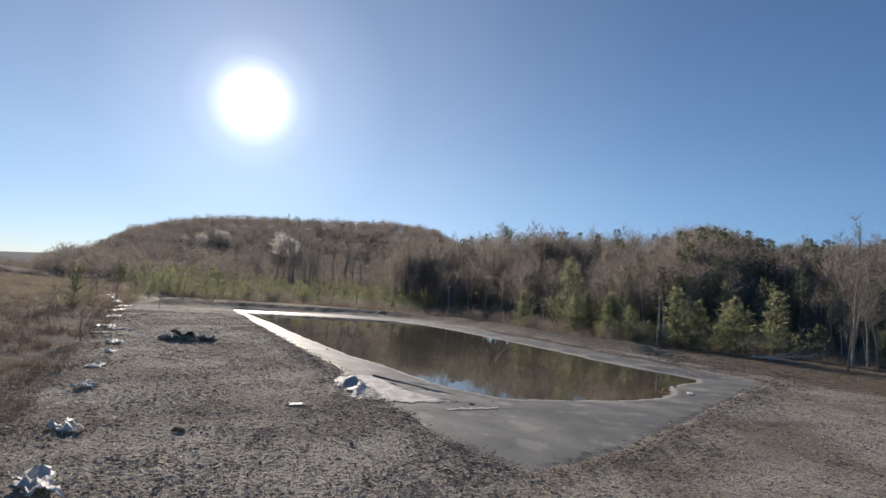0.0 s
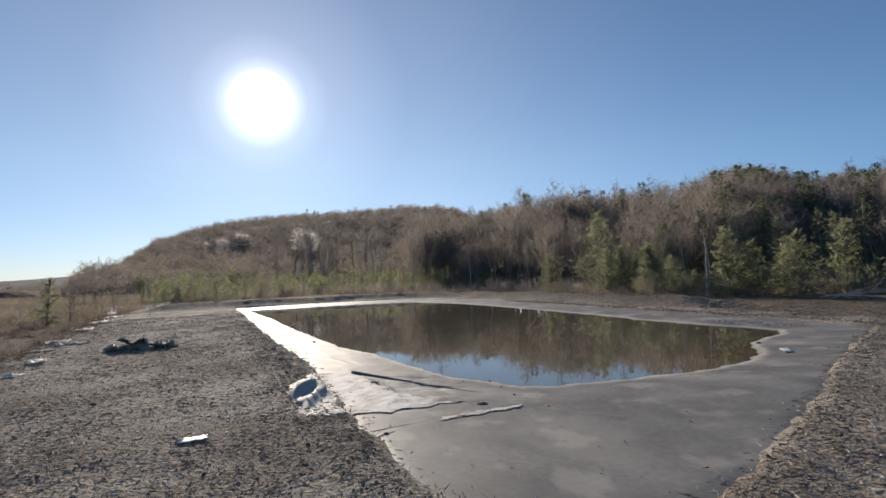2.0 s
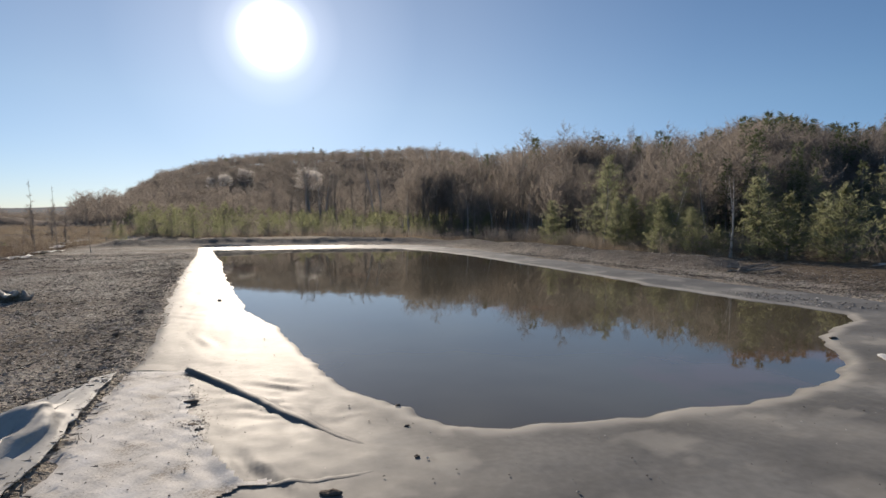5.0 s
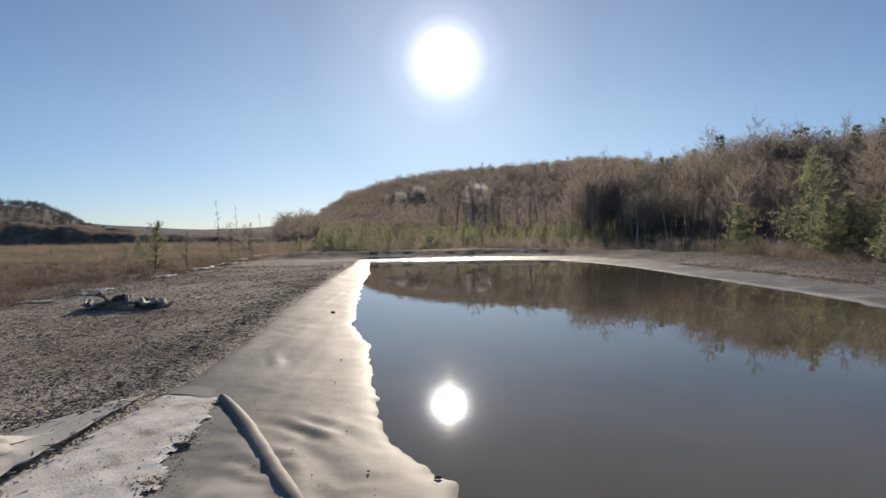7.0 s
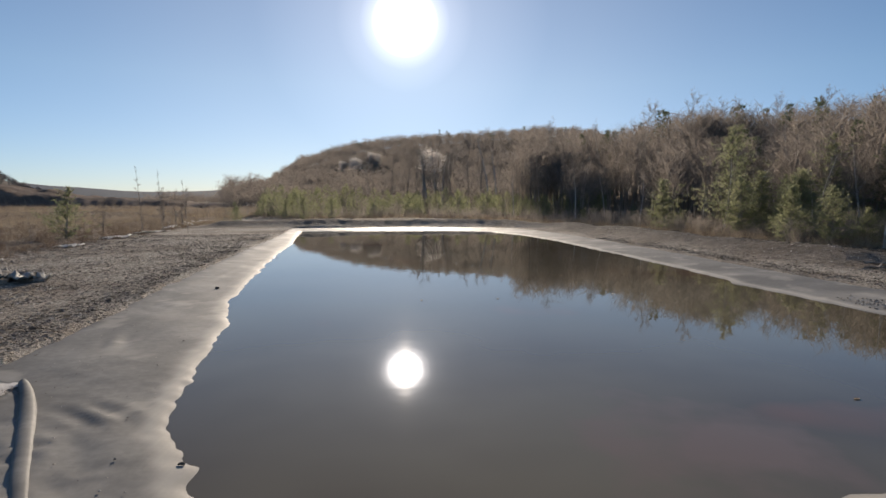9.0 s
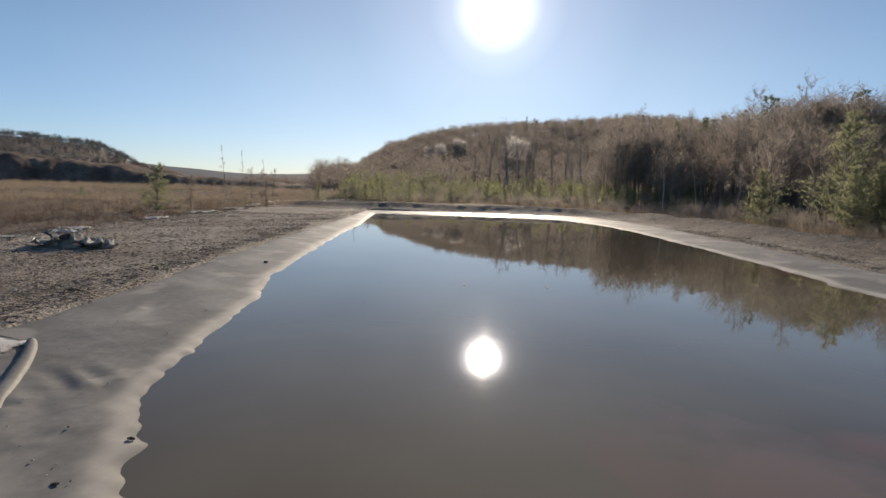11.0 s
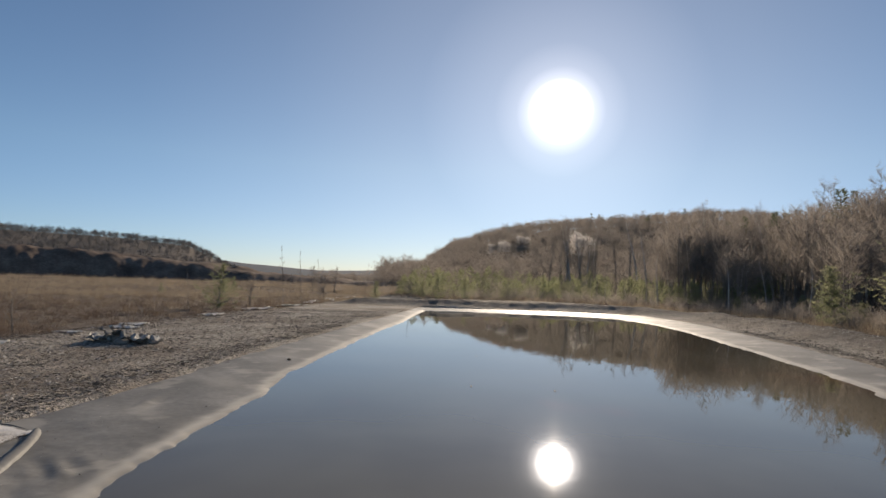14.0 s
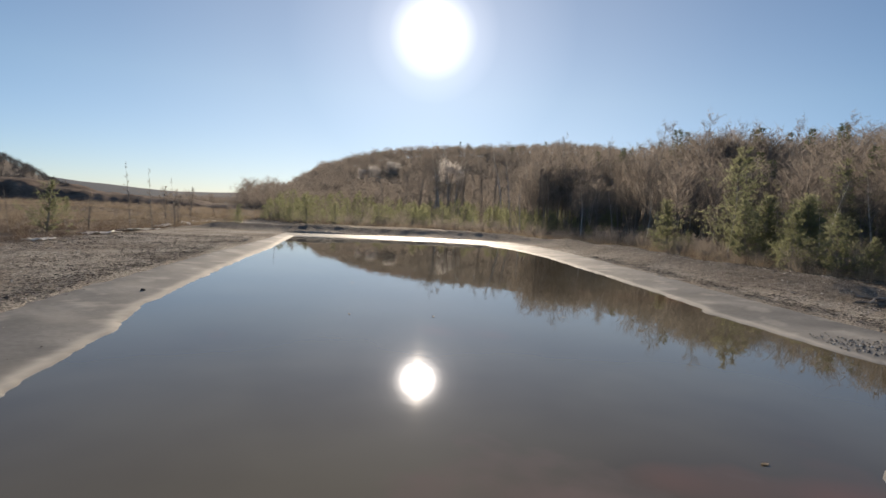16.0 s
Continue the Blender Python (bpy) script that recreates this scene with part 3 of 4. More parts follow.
def pine_shapes(seed, h, base=0.32, whorls=11, per=6, tufts=9, needle=0.17, bare=0.04, width=0.02, cone=0.95, wild=0.15, inner=0.0, each=5):
    """Trunk and needled crown of a pine of height h."""
    rng = random.Random(seed)
    trunk, crown = Shape(), Shape()
    axis = bent(rng, Vector((0, 0, -0.1)), Vector((0, 0, 1)), h * 0.98, 6, 0.03)
    r0 = 0.012 * h + 0.012
    trunk.tube(axis, [r0 * (1 - 0.9 * i / 6) for i in range(7)], 6)
    for w in range(whorls):
        t = bare + (1 - bare) * (w + 0.9 * rng.random()) / whorls
        k = min(int(t * 6), 5)
        p = axis[k].lerp(axis[k + 1], t * 6 - k)
        reach = (h * base * (1 - t) ** cone * (0.8 + 0.2 * min(1, t * 6)) + 0.03) * rng.uniform(1 - wild, 1 + wild)
        for b in range(per):
            ln = reach * rng.uniform(0.65 - wild, 1.12 + wild)
            limb = bent(rng, p + Vector((0, 0, rng.uniform(-0.5, 0.5) * h / whorls * (t > 0.1))), around(rng, TAU * (b + rng.random()) / per, rng.uniform(0.05, 0.5) + 0.5 * t), ln, 3, 0.12, 0.12)
            trunk.tube(limb, [r0 * 0.3, r0 * 0.22, r0 * 0.15, 0.003], 3)
            many = max(2, round(tufts * min(1.0, 0.1 + (1 - t) ** cone)))
            for j in range(many):
                u = inner + (1 - inner) * ((j + 0.6) / many) ** 0.8
                m = min(int(u * 3), 2)
                c = limb[m].lerp(limb[m + 1], u * 3 - m)
                c = c + Vector((rng.gauss(0, 0.1), rng.gauss(0, 0.1), rng.gauss(0, 0.13))) * ln * 0.8
                for _ in range(each):
                    d = around(rng, rng.uniform(0, TAU), rng.uniform(-0.2, 1.4)).normalized()
                    crown.blade(c, c + d * needle * rng.uniform(0.7, 1.5), width * 1.7, rng)
    top = axis[-1]
    for _ in range(14):
        crown.blade(top - Vector((0, 0, rng.random() * 0.3)), top + around(rng, rng.uniform(0, TAU), 1.5).normalized() * needle * 1.4, width * 1.5, rng)
    return trunk, crown


def tree(name, shapes, mats, label, category, group=""):
    ob = tagged(new(name), label, category, group)
    shapes[0].object("trunk", mats[0], ob)
    shapes[1].object("crown", mats[1], ob)
    return ob


def place(ob, x, y, turn, size, sink=0.0, tilt=(0, 0)):
    z = float(height_at(np.array([x]), np.array([y]))[0]) - sink
    return Matrix.Translation((x, y, z)) @ Euler((tilt[0], tilt[1], turn)).to_matrix().to_4x4() @ Matrix.Scale(size, 4)


def stand(ob, spots, rng):
    """Sets a thing on the first spot and copies on the others: x, y, size."""
    first = None
    for x, y, size in spots:
        m = place(ob, x, y, rng.uniform(0, TAU), size, 0.02, (rng.gauss(0, 0.03), rng.gauss(0, 0.03)))
        if first is None:
            first = m
        else:
            copy_thing(ob, m)
    ob.matrix_basis = first


def scatter(name, protos, rows, mats, label, category):
    """One joined mesh of many small shapes: rows of proto, x, y, z, turn, size, height factor."""
    vs, fs, ss, base = [], [], [], 0
    rows = np.asarray(rows, float)
    for k, (v, f, s) in enumerate(protos):
        part_rows = rows[rows[:, 0] == k]
        if not len(part_rows):
            continue
        c, sn = np.cos(part_rows[:, 4])[:, None], np.sin(part_rows[:, 4])[:, None]
        sz, hz = part_rows[:, 5][:, None], part_rows[:, 6][:, None]
        x = (v[None, :, 0] * c - v[None, :, 1] * sn) * sz + part_rows[:, 1][:, None]
        y = (v[None, :, 0] * sn + v[None, :, 1] * c) * sz + part_rows[:, 2][:, None]
        z = v[None, :, 2] * sz * hz + part_rows[:, 3][:, None]
        vs.append(np.stack([x, y, z], -1).reshape(-1, 3))
        fs.append((f[None] + (np.arange(len(part_rows)) * len(v))[:, None, None]).reshape(-1, 3) + base)
        ss.append(np.tile(s, len(part_rows)))
        base += len(part_rows) * len(v)
    ob = mesh_object(name, np.concatenate(vs), np.concatenate(fs), mats, slots=np.concatenate(ss))
    return tagged(ob, label, category, kind="stuff")


def height_at(x, y):
    """Height of the finished ground, outside the pond."""
    x, y = np.asarray(x, float), np.asarray(y, float)
    return terrain(x, y) + 0.03 + 0.012 * wave(x, y, 0.7, 21)


# ---- far woods on the hills ----
R = np.random.RandomState(7)


def far_bare(seed, slot, limbs=46, w=0.026, more=2, slim=1.0):
    rng, s = random.Random(seed), Shape()
    s.tube([Vector((0, 0, -0.1)), Vector((0.02, 0, 0.6)), Vector((0.0, 0.01, 0.78))], [0.011, 0.007, 0.002], 3, 0)
    for _ in range(limbs):
        a, u = rng.uniform(0, TAU), rng.random()
        p = Vector((0, 0, 0.25 + 0.58 * u)) + around(rng, a, 0) * rng.random() * 0.16 * slim
        d = around(rng, a + rng.gauss(0, 0.6), rng.uniform(0.2, 1.6) + 1.2 * (1 - slim)).normalized() * rng.uniform(0.12, 0.34) * (1.25 - 0.7 * u) * (0.4 + 0.6 * slim)
        s.blade(p, p + d, w, rng, slot)
        for _ in range(more):
            q = p + d * rng.uniform(0.3, 0.9)
            s.blade(q, q + around(rng, rng.uniform(0, TAU), rng.uniform(0, 1.2)) * 0.1, w * 0.6, rng, slot)
    return s.arrays()


def far_pine(seed, slot, count=150, size=1.0, cone=0.55, wide=0.24):
    rng, s = random.Random(seed), Shape()
    s.tube([Vector((0, 0, -0.1)), Vector((0, 0, 0.9))], [0.018, 0.006], 3, 0)
    for _ in range(count):
        u = rng.random() ** 0.8
        z, r = 0.12 + 0.86 * u, (wide * (1 - u) ** cone + 0.02) * (0.7 + 0.3 * math.sin(17 * u + seed))
        a = rng.uniform(0, TAU)
        p = Vector((0, 0, z)) + around(rng, a, 0) * r * rng.uniform(0.3, 1.0)
        s.blade(p, p + around(rng, a + rng.gauss(0, 0.7), rng.uniform(-0.2, 0.9)).normalized() * rng.uniform(0.06, 0.12) * size, 0.032 * size, rng, slot)
    return s.arrays()


def bushy_far(seed, slot, count=230):
    """A broad young pine seen from afar: ragged clumps filling a rounded cone."""
    rng, s = random.Random(seed), Shape()
    s.tube([Vector((0, 0, -0.1)), Vector((0, 0, 0.85))], [0.014, 0.004], 3, 0)
    for _ in range(count):
        u = rng.random() ** 1.15
        r = (0.36 * (1 - u) ** 0.75 + 0.02) * (0.75 + 0.25 * math.sin(23 * u + 2 * rng.random()))
        a = rng.uniform(0, TAU)
        p = Vector((0, 0, 0.05 + 0.93 * u)) + around(rng, a, 0) * r * rng.random() ** 0.4
        s.blade(p, p + around(rng, a + rng.gauss(0, 0.8), rng.uniform(0.2, 1.5)).normalized() * rng.uniform(0.07, 0.14), 0.034, rng, slot)
    return s.arrays()


deep_protos = [far_bare(60 + k, 1, 104, 0.0075, 3, 0.6 + 0.15 * k) for k in range(4)] + [far_pine(70 + k, 2, 520, 0.44) for k in range(3)]
far_protos = [far_bare(k, 1, 62, 0.016, 2, 1.25) for k in range(4)] + [far_pine(20 + k, 2) for k in range(3)] + [far_bare(40, 3, 60, 0.022, 2, 1.1), bushy_far(50, 4), far_bare(44, 0, 24, 0.035), far_bare(45, 0, 24, 0.035)]


def polar(az, r):
    return r * np.sin(np.radians(az)), r * np.cos(np.radians(az))


rows = []
for _ in range(2900):
    # the hill ahead
    az, r = R.uniform(-17, 24), 95 + 340 * R.uniform() ** 0.75
    x, y = polar(az, r)
    if (1.5 < az < 5.0 and 120 < r < 202) or (-7 < az < -1.5 and 190 < r < 234):
        continue
    evergreen = R.uniform() < 0.02 and r > 300
    rows.append((R.randint(4, 7) if evergreen else R.randint(0, 4), x, y, 0, R.uniform(0, TAU), R.uniform(6, 9) * (0.75 if r < 150 else 1), R.uniform(0.8, 1.15)))
for _ in range(2900):
    # the hill across the field and the far valley
    az, r = R.uniform(-75, -31.5), R.uniform(290, 660)
    x, y = polar(az, r)
    rows.append((R.randint(9, 11), x, y, 0, R.uniform(0, TAU), R.uniform(5.5, 8), R.uniform(0.8, 1.1)))
for _ in range(700):
    az, r = R.uniform(-34, -12), R.uniform(150, 420)
    x, y = polar(az, r)
    rows.append((R.randint(0, 4), x, y, 0, R.uniform(0, TAU), R.uniform(2.5, 5.0) * (0.6 if az < -24 else 1), R.uniform(0.7, 1.1)))
for _ in range(1400):
    # thick woods along the crest of that hill
    x, y = polar(R.uniform(-75, -32), R.uniform(540, 690))
    rows.append((R.randint(9, 11), x, y, 0, R.uniform(0, TAU), R.uniform(3.5, 6), R.uniform(0.8, 1.1)))
for _ in range(1300):
    # scrub on the slope behind the quarry bank
    az, r = R.uniform(-75, -33), R.uniform(150, 320)
    x, y = polar(az, r)
    rows.append((R.randint(9, 11), x, y, 0, R.uniform(0, TAU), R.uniform(2, 4), R.uniform(0.7, 1.0)))
for az, r, sz in ((3.1, 204, 12), (3.6, 206, 10), (-4.4, 236, 7), (-5.6, 238, 6), (-2.6, 246, 8)):
    x, y = polar(az, r)
    for k in range(5):
        rows.append((7, x + R.uniform(-2, 2), y + R.uniform(-2, 2), 0, 2.0 * k, sz * R.uniform(0.9, 1.15), 1.0))
for _ in range(620):
    # young growth at the foot of the hill
    az, r = R.uniform(-13, 22), 54 + 70 * R.uniform() ** 1.2
    x, y = polar(az, r)
    rows.append((8 if R.uniform() < 0.8 else R.randint(0, 4), x, y, 0, R.uniform(0, TAU), R.uniform(1.4, 2.6) + 2.6 * R.uniform() * smooth(60, 105, r), R.uniform(0.75, 1.05)))
rows = np.array(rows)
rows[:, 3] = height_at(rows[:, 1], rows[:, 2])
scatter("hill_woods", far_protos, rows, [M_bark, M_twig, M_needle_dark, M_twig_pale, M_needle], "leafless brown woods with some pale blossoming crowns on hills", "woods")

# ---- the wood beside the pond ----
EDGE = [(-20, 60), (-6, 55), (5, 52), (12.5, 47), (17.5, 41), (19.5, 34), (19.5, 28), (20.8, 23.5), (24, 19.5), (28.5, 15), (35, 10), (52, 3)]
rng = random.Random(3)
bare_kinds = [tree("bare_tree", bare_shapes(100 + k, 8.0, 0.26 + 0.03 * (k % 3), 16, 0.25, 8, 0.05, 0.0085), (M_bark, M_twig), "leafless grey-brown broadleaf tree in the wood edge", "tree", "trees of the wood") for k in range(5)]
birch_kinds = [tree("birch_tree", bare_shapes(120 + k, 8.0, 0.2, 15, 0.4, 9, 0.04, 0.0075), (M_birch, M_twig), "slender pale-barked leafless birch among the trees", "birch", "trees of the wood") for k in range(3)]
tall_kinds = [tree("pine_tree", pine_shapes(140 + k, 8.0, 0.2, 12, 5, 13, 0.22, 0.38 - 0.08 * k, 0.022, 0.6, 0.38), (M_bark, M_needle_dark), "tall dark green pine with a bare lower trunk", "pine", "trees of the wood") for k in range(3)]
young_kinds = [tree("young_pine", pine_shapes(160 + k, 3.0, 0.44 + 0.05 * (k % 3), 13, 7, 13, 0.16, 0.03, 0.019, 0.72, 0.22, 0.2, 4), (M_bark, M_needle), "bushy young yellow-green pine at the edge of the wood", "pine", "young pines") for k in range(4)]
spots = {id(k): [] for k in bare_kinds + birch_kinds + tall_kinds + young_kinds}


def edge_point(u):
    """A point along the wood's edge and the way into the wood."""
    i = min(int(u * (len(EDGE) - 1)), len(EDGE) - 2)
    a, b = Vector(EDGE[i]), Vector(EDGE[i + 1])
    p = a.lerp(b, u * (len(EDGE) - 1) - i)
    d = (b - a).normalized()
    return p, Vector((-d.y, d.x)) if (-d.y * 1 + d.x * 1) > 0 else Vector((d.y, -d.x))


def ceiling_height(x, y):
    """How tall a tree may grow there: the canopy rises inland."""
    r, az = math.hypot(x, y), math.degrees(math.atan2(x, y))
    if az < 13 and r < 95:
        return 3.4
    return max(2.0, (r - 3) * math.tan(radians(float(skyline(az)))) - float(height_at([x], [y])[0]) + 1.6)


for k in range(380):
    p, inward = edge_point(rng.random())
    depth = 1.5 + 55 * rng.random() ** 1.3
    x, y = p.x + inward.x * depth + rng.gauss(0, 1.5), p.y + inward.y * depth + rng.gauss(0, 1.5)
    tall = min(ceiling_height(x, y), 15) * rng.uniform(0.72, 1.02) * min(1, 0.6 + depth / 50)
    q = rng.random()
    kind = rng.choice(tall_kinds) if q < 0.1 and depth > 14 and x > 22 else rng.choice(birch_kinds) if q < 0.34 else rng.choice(bare_kinds)
    spots[id(kind)].append((x, y, tall / 8))
for k in range(46):
    # young pines along the edge
    p, inward = edge_point(0.45 + 0.55 * rng.random() if k < 40 else 0.5 * rng.random())
    depth = rng.uniform(-3.0, 5.0) if k < 40 else rng.uniform(-1, 12)
    x, y = p.x + inward.x * depth, p.y + inward.y * depth
    spots[id(rng.choice(young_kinds))].append((x, y, 0.25 + 0.85 * rng.random() ** 1.4))
for n, (x, y, h) in enumerate(((17.6, 21.5, 2.4), (18.3, 20.1, 2.3), (19.0, 19.4, 1.5), (19.6, 17.6, 3.5), (20.0, 16.7, 2.9), (21.0, 15.8, 1.8), (21.1, 15.0, 3.2), (23.8, 14.8, 3.6))):
    spots[id(young_kinds[n % 4])].append((x, y, h / 3))
airy_kinds = [tree("edge_pine", pine_shapes(150 + k, 6.0, 0.34, 16, 6, 12, 0.22, 0.08, 0.019, 0.7, 0.34, 0.25, 4), (M_bark, M_needle), "loose open pine with ragged olive boughs at the wood edge", "pine", "young pines") for k in range(3)]
for k in airy_kinds:
    spots[id(k)] = []
spots[id(airy_kinds[0])].append((19.6, 29.0, 0.95))
spots[id(airy_kinds[1])].append((21.5, 31.5, 1.05))
for k in range(20):
    p, inward = edge_point(0.42 + 0.53 * rng.random())
    depth = 1 + 12 * rng.random()
    x, y = p.x + inward.x * depth, p.y + inward.y * depth
    spots[id(rng.choice(airy_kinds))].append((x, y, min(ceiling_height(x, y) * 0.9, rng.uniform(2.2, 5.4)) / 6))
for kind in bare_kinds + birch_kinds + tall_kinds + young_kinds + airy_kinds:
    stand(kind, spots[id(kind)] or [(60, 90, 1.0)], rng)
tall_birch = tree("tall_birch", bare_shapes(180, 13.5, 0.22, 30, 0.42, 16, 0.02, 0.009, 0.62), (M_birch, M_twig), "tall thin birch standing above the canopy", "birch")
tall_spots = [(36.5, 71.5, 1.0), (41, 68, 0.95), (46, 70, 0.97)]
for az in (17, 19.5, 22, 24.5, 28.5, 31, 35, 38, 44.5, 47, 49, 52, 56, 60):
    r = 74 + 9 * math.sin(az * 1.7)
    x, y = r * math.sin(radians(az)), r * math.cos(radians(az))
    tall_spots.append((x, y, (ceiling_height(x, y) + 0.9 + 1.5 * rng.random()) / 13.5))
stand(tall_birch, tall_spots, rng)
lean_birch = tree("leaning_birch", bare_shapes(181, 4.2, 0.13, 10, 0.4, 5, 0.12), (M_birch, M_twig), "young white birch leaning at the wood edge", "birch")
stand(lean_birch, [(18.9, 18.5, 0.9), (26.6, 16.4, 0.8), (27.5, 12.4, 0.55)], rng)

margin_tree = tree("bare_tree", bare_shapes(190, 8.5, 0.24, 22, 0.3, 10, 0.04, 0.009, 0.7), (M_bark, M_twig), "tall thin leafless tree standing apart on the stony margin", "tree")
stand(margin_tree, [(23.3, 10.4, 0.88), (25.4, 11.0, 0.75), (21.4, 9.4, 0.45), (23.6, 9.5, 0.5), (26.5, 12.5, 0.85)], rng)

# the depth of the wood behind, joined
rows = []
for _ in range(1700):
    p, inward = edge_point(rng.random())
    d = 5 + 75 * rng.random()
    x, y = p.x + inward.x * d + rng.gauss(0, 3), p.y + inward.y * d + rng.gauss(0, 3)
    if math.hypot(x, y) < 36 or math.degrees(math.atan2(x, y)) < 13:
        continue
    tall = min(ceiling_height(x, y), 19) * rng.uniform(0.7, 1.0) * min(1, 0.6 + d / 50)
    dark = rng.random() < (0.12 if x > 25 else 0.04)
    rows.append((rng.randint(4, 6) if dark else rng.randint(0, 3), x, y, 0, rng.uniform(0, TAU), tall, 1.15))
rows = np.array(rows)
rows[:, 3] = height_at(rows[:, 1], rows[:, 2])
scatter("deep_wood", deep_protos, rows, [M_bark, M_twig, M_needle_dark], "dense leafless trees and dark pines filling the wood", "woods")

# undergrowth of the wood, joined
sh_protos = []
for k in range(4):
    r2, s = random.Random(200 + k), Shape()
    for _ in range(34):
        a = around(r2, r2.uniform(0, TAU), 0) * r2.random() * 0.3
        b = a + Vector((r2.gauss(0, 0.25), r2.gauss(0, 0.25), r2.uniform(0.4, 1.0)))
        s.blade(a, b, 0.02, r2)
        for _ in range(4):
            q = a.lerp(b, r2.uniform(0.3, 1))
            s.blade(q, q + Vector((r2.gauss(0, 0.12), r2.gauss(0, 0.12), r2.uniform(0.0, 0.25))), 0.012, r2)
    sh_protos.append(s.arrays())
rows = []
for _ in range(850):
    p, inward = edge_point(rng.random())
    d = -2.5 + 24 * rng.random() ** 1.6
    x, y = p.x + inward.x * d + rng.gauss(0, 1), p.y + inward.y * d + rng.gauss(0, 1)
    rows.append((rng.randint(0, 3), x, y, 0, rng.uniform(0, TAU), rng.uniform(0.4, 1.5), rng.uniform(0.7, 1.2)))
rows = np.array(rows)
rows[:, 3] = height_at(rows[:, 1], rows[:, 2])
scatter("undergrowth", sh_protos, rows, [M_twig], "tangled leafless brown undergrowth along the wood edge", "undergrowth")

# ---- dry field on the open side ----
gr_protos = []
for k in range(5):
    r2, s = random.Random(220 + k), Shape()
    for _ in range(16):
        a = Vector((r2.gauss(0, 0.12), r2.gauss(0, 0.12), 0))
        s.blade(a, a + Vector((r2.gauss(0, 0.16), r2.gauss(0, 0.16), r2.uniform(0.2, 0.6))), 0.012, r2, k % 2)
    gr_protos.append(s.arrays())
rows = []
for _ in range(22000):
    y = -9 + 120 * rng.random() ** 1.5
    x = -6.8 - 0.11 * y - 0.3 + rng.gauss(0, 0.3) - (10 + 0.9 * y) * rng.random() ** 1.3
    dense = float(wave(np.array([x]), np.array([y]), 4.0, 41)[0])
    if dense < -0.25 and y < 30:
        continue
    far = math.hypot(x, y)
    rows.append((rng.choice((1, 3)) if rng.random() < 0.97 - 0.05 * max(0, far - 22) else rng.choice((0, 2, 4)), x, y, 0, rng.uniform(0, TAU), rng.uniform(0.2, 0.6) * (1 + far / 60), rng.uniform(0.6, 1.2)))
rows = np.array(rows)
rows[:, 3] = height_at(rows[:, 1], rows[:, 2])
scatter("dry_grass", gr_protos, rows, [M_straw, M_heather], "dry straw-coloured grass and dead brown stalks in the field", "grass")
rows = []
for _ in range(5200):
    p, inward = edge_point(rng.random())
    d = rng.uniform(-5.5, 2.0)
    x, y = p.x + inward.x * d, p.y + inward.y * d
    rows.append((rng.choice((0, 1, 2, 3, 4)), x, y, 0, rng.uniform(0, TAU), rng.uniform(0.4, 1.0), rng.uniform(0.7, 1.2)))
rows = np.array(rows)
rows[:, 3] = height_at(rows[:, 1], rows[:, 2])
scatter("edge_grass", gr_protos, rows, [M_straw, M_heather], "dry pale grass between the bank and the trees", "grass")

sapling = tree("sapling", bare_shapes(240, 4.5, 0.12, 11, 0.25, 4, 0.05, 0.007, 0.38), (M_bark, M_twig), "thin leafless sapling standing in the dry field", "sapling", "saplings in the field")
stand(sapling, [(-10.6, 27.8, 0.76), (-10.1, 28.9, 0.72), (-8.4, 27.6, 0.6), (-11.2, 19, 0.3), (-12, 22, 0.38), (-13, 33, 0.5), (-21, 34, 0.45), (-9.2, 15.4, 0.25), (-12, 44, 0.7), (-7, 40, 0.6)], rng)
field_pine = tree("field_pine", pine_shapes(250, 1.7, 0.6, 9, 5, 12, 0.11, 0.08, 0.012, 0.9, 0.25), (M_bark, M_needle), "small scrubby pine growing in the dry field", "pine", "pines in the field")
stand(field_pine, [(-11.7, 23.6, 1.3), (-18.3, 34, 0.75), (-24, 44, 0.9), (-28, 40, 0.6), (-19, 34, 0.45), (-11, 44, 0.8), (-7, 50, 1.3), (-4.5, 50, 1.2), (-9, 52, 1.1), (-13, 50, 0.9)], rng)
shore_bush = tree("bush", bare_shapes(255, 2.2, 0.34, 12, 0.1, 8, 0.1, 0.008), (M_bark, M_twig), "low leafless brown bush in the dry field", "bush", "bushes in the field")
stand(shore_bush, [(-11.5, 26, 0.8), (-14, 40, 1.1), (-16.5, 44, 1.2), (-12, 36, 0.9), (-9.0, 8.0, 0.4), (-8.6, 5.0, 0.45), (-8.2, 9.8, 0.5), (-9.5, 12, 0.5), (-18, 52, 1.3), (-10, 56, 1.3)], rng)

# ---- loose stones, clods and scraps ----
st_protos = []
for k in range(6):
    r2, s = random.Random(300 + k), Shape()
    ring = [Vector((math.cos(TAU * j / 5), math.sin(TAU * j / 5), 0)) * r2.uniform(0.35, 0.6) for j in range(5)]
    top, low = Vector((r2.gauss(0, 0.1), r2.gauss(0, 0.1), r2.uniform(0.2, 0.4))), Vector((0, 0, -0.3))
    k0 = len(s.v)
    s.v += [q + low for q in ring] + [top]
    for j in range(5):
        s.f.append((j, (j + 1) % 5, 5))
        s.s.append(0)
    st_protos.append(s.arrays())
rows = []
for _ in range(56000):
    y = -8 + 34 * rng.random() ** 1.7
    x = rng.uniform(-7.5 - 0.1 * y, -1.4)
    rows.append((rng.randint(0, 5), x, y, 0.008, rng.uniform(0, TAU), 0.014 + 0.036 * rng.random() ** 4, rng.uniform(0.5, 1.0)))
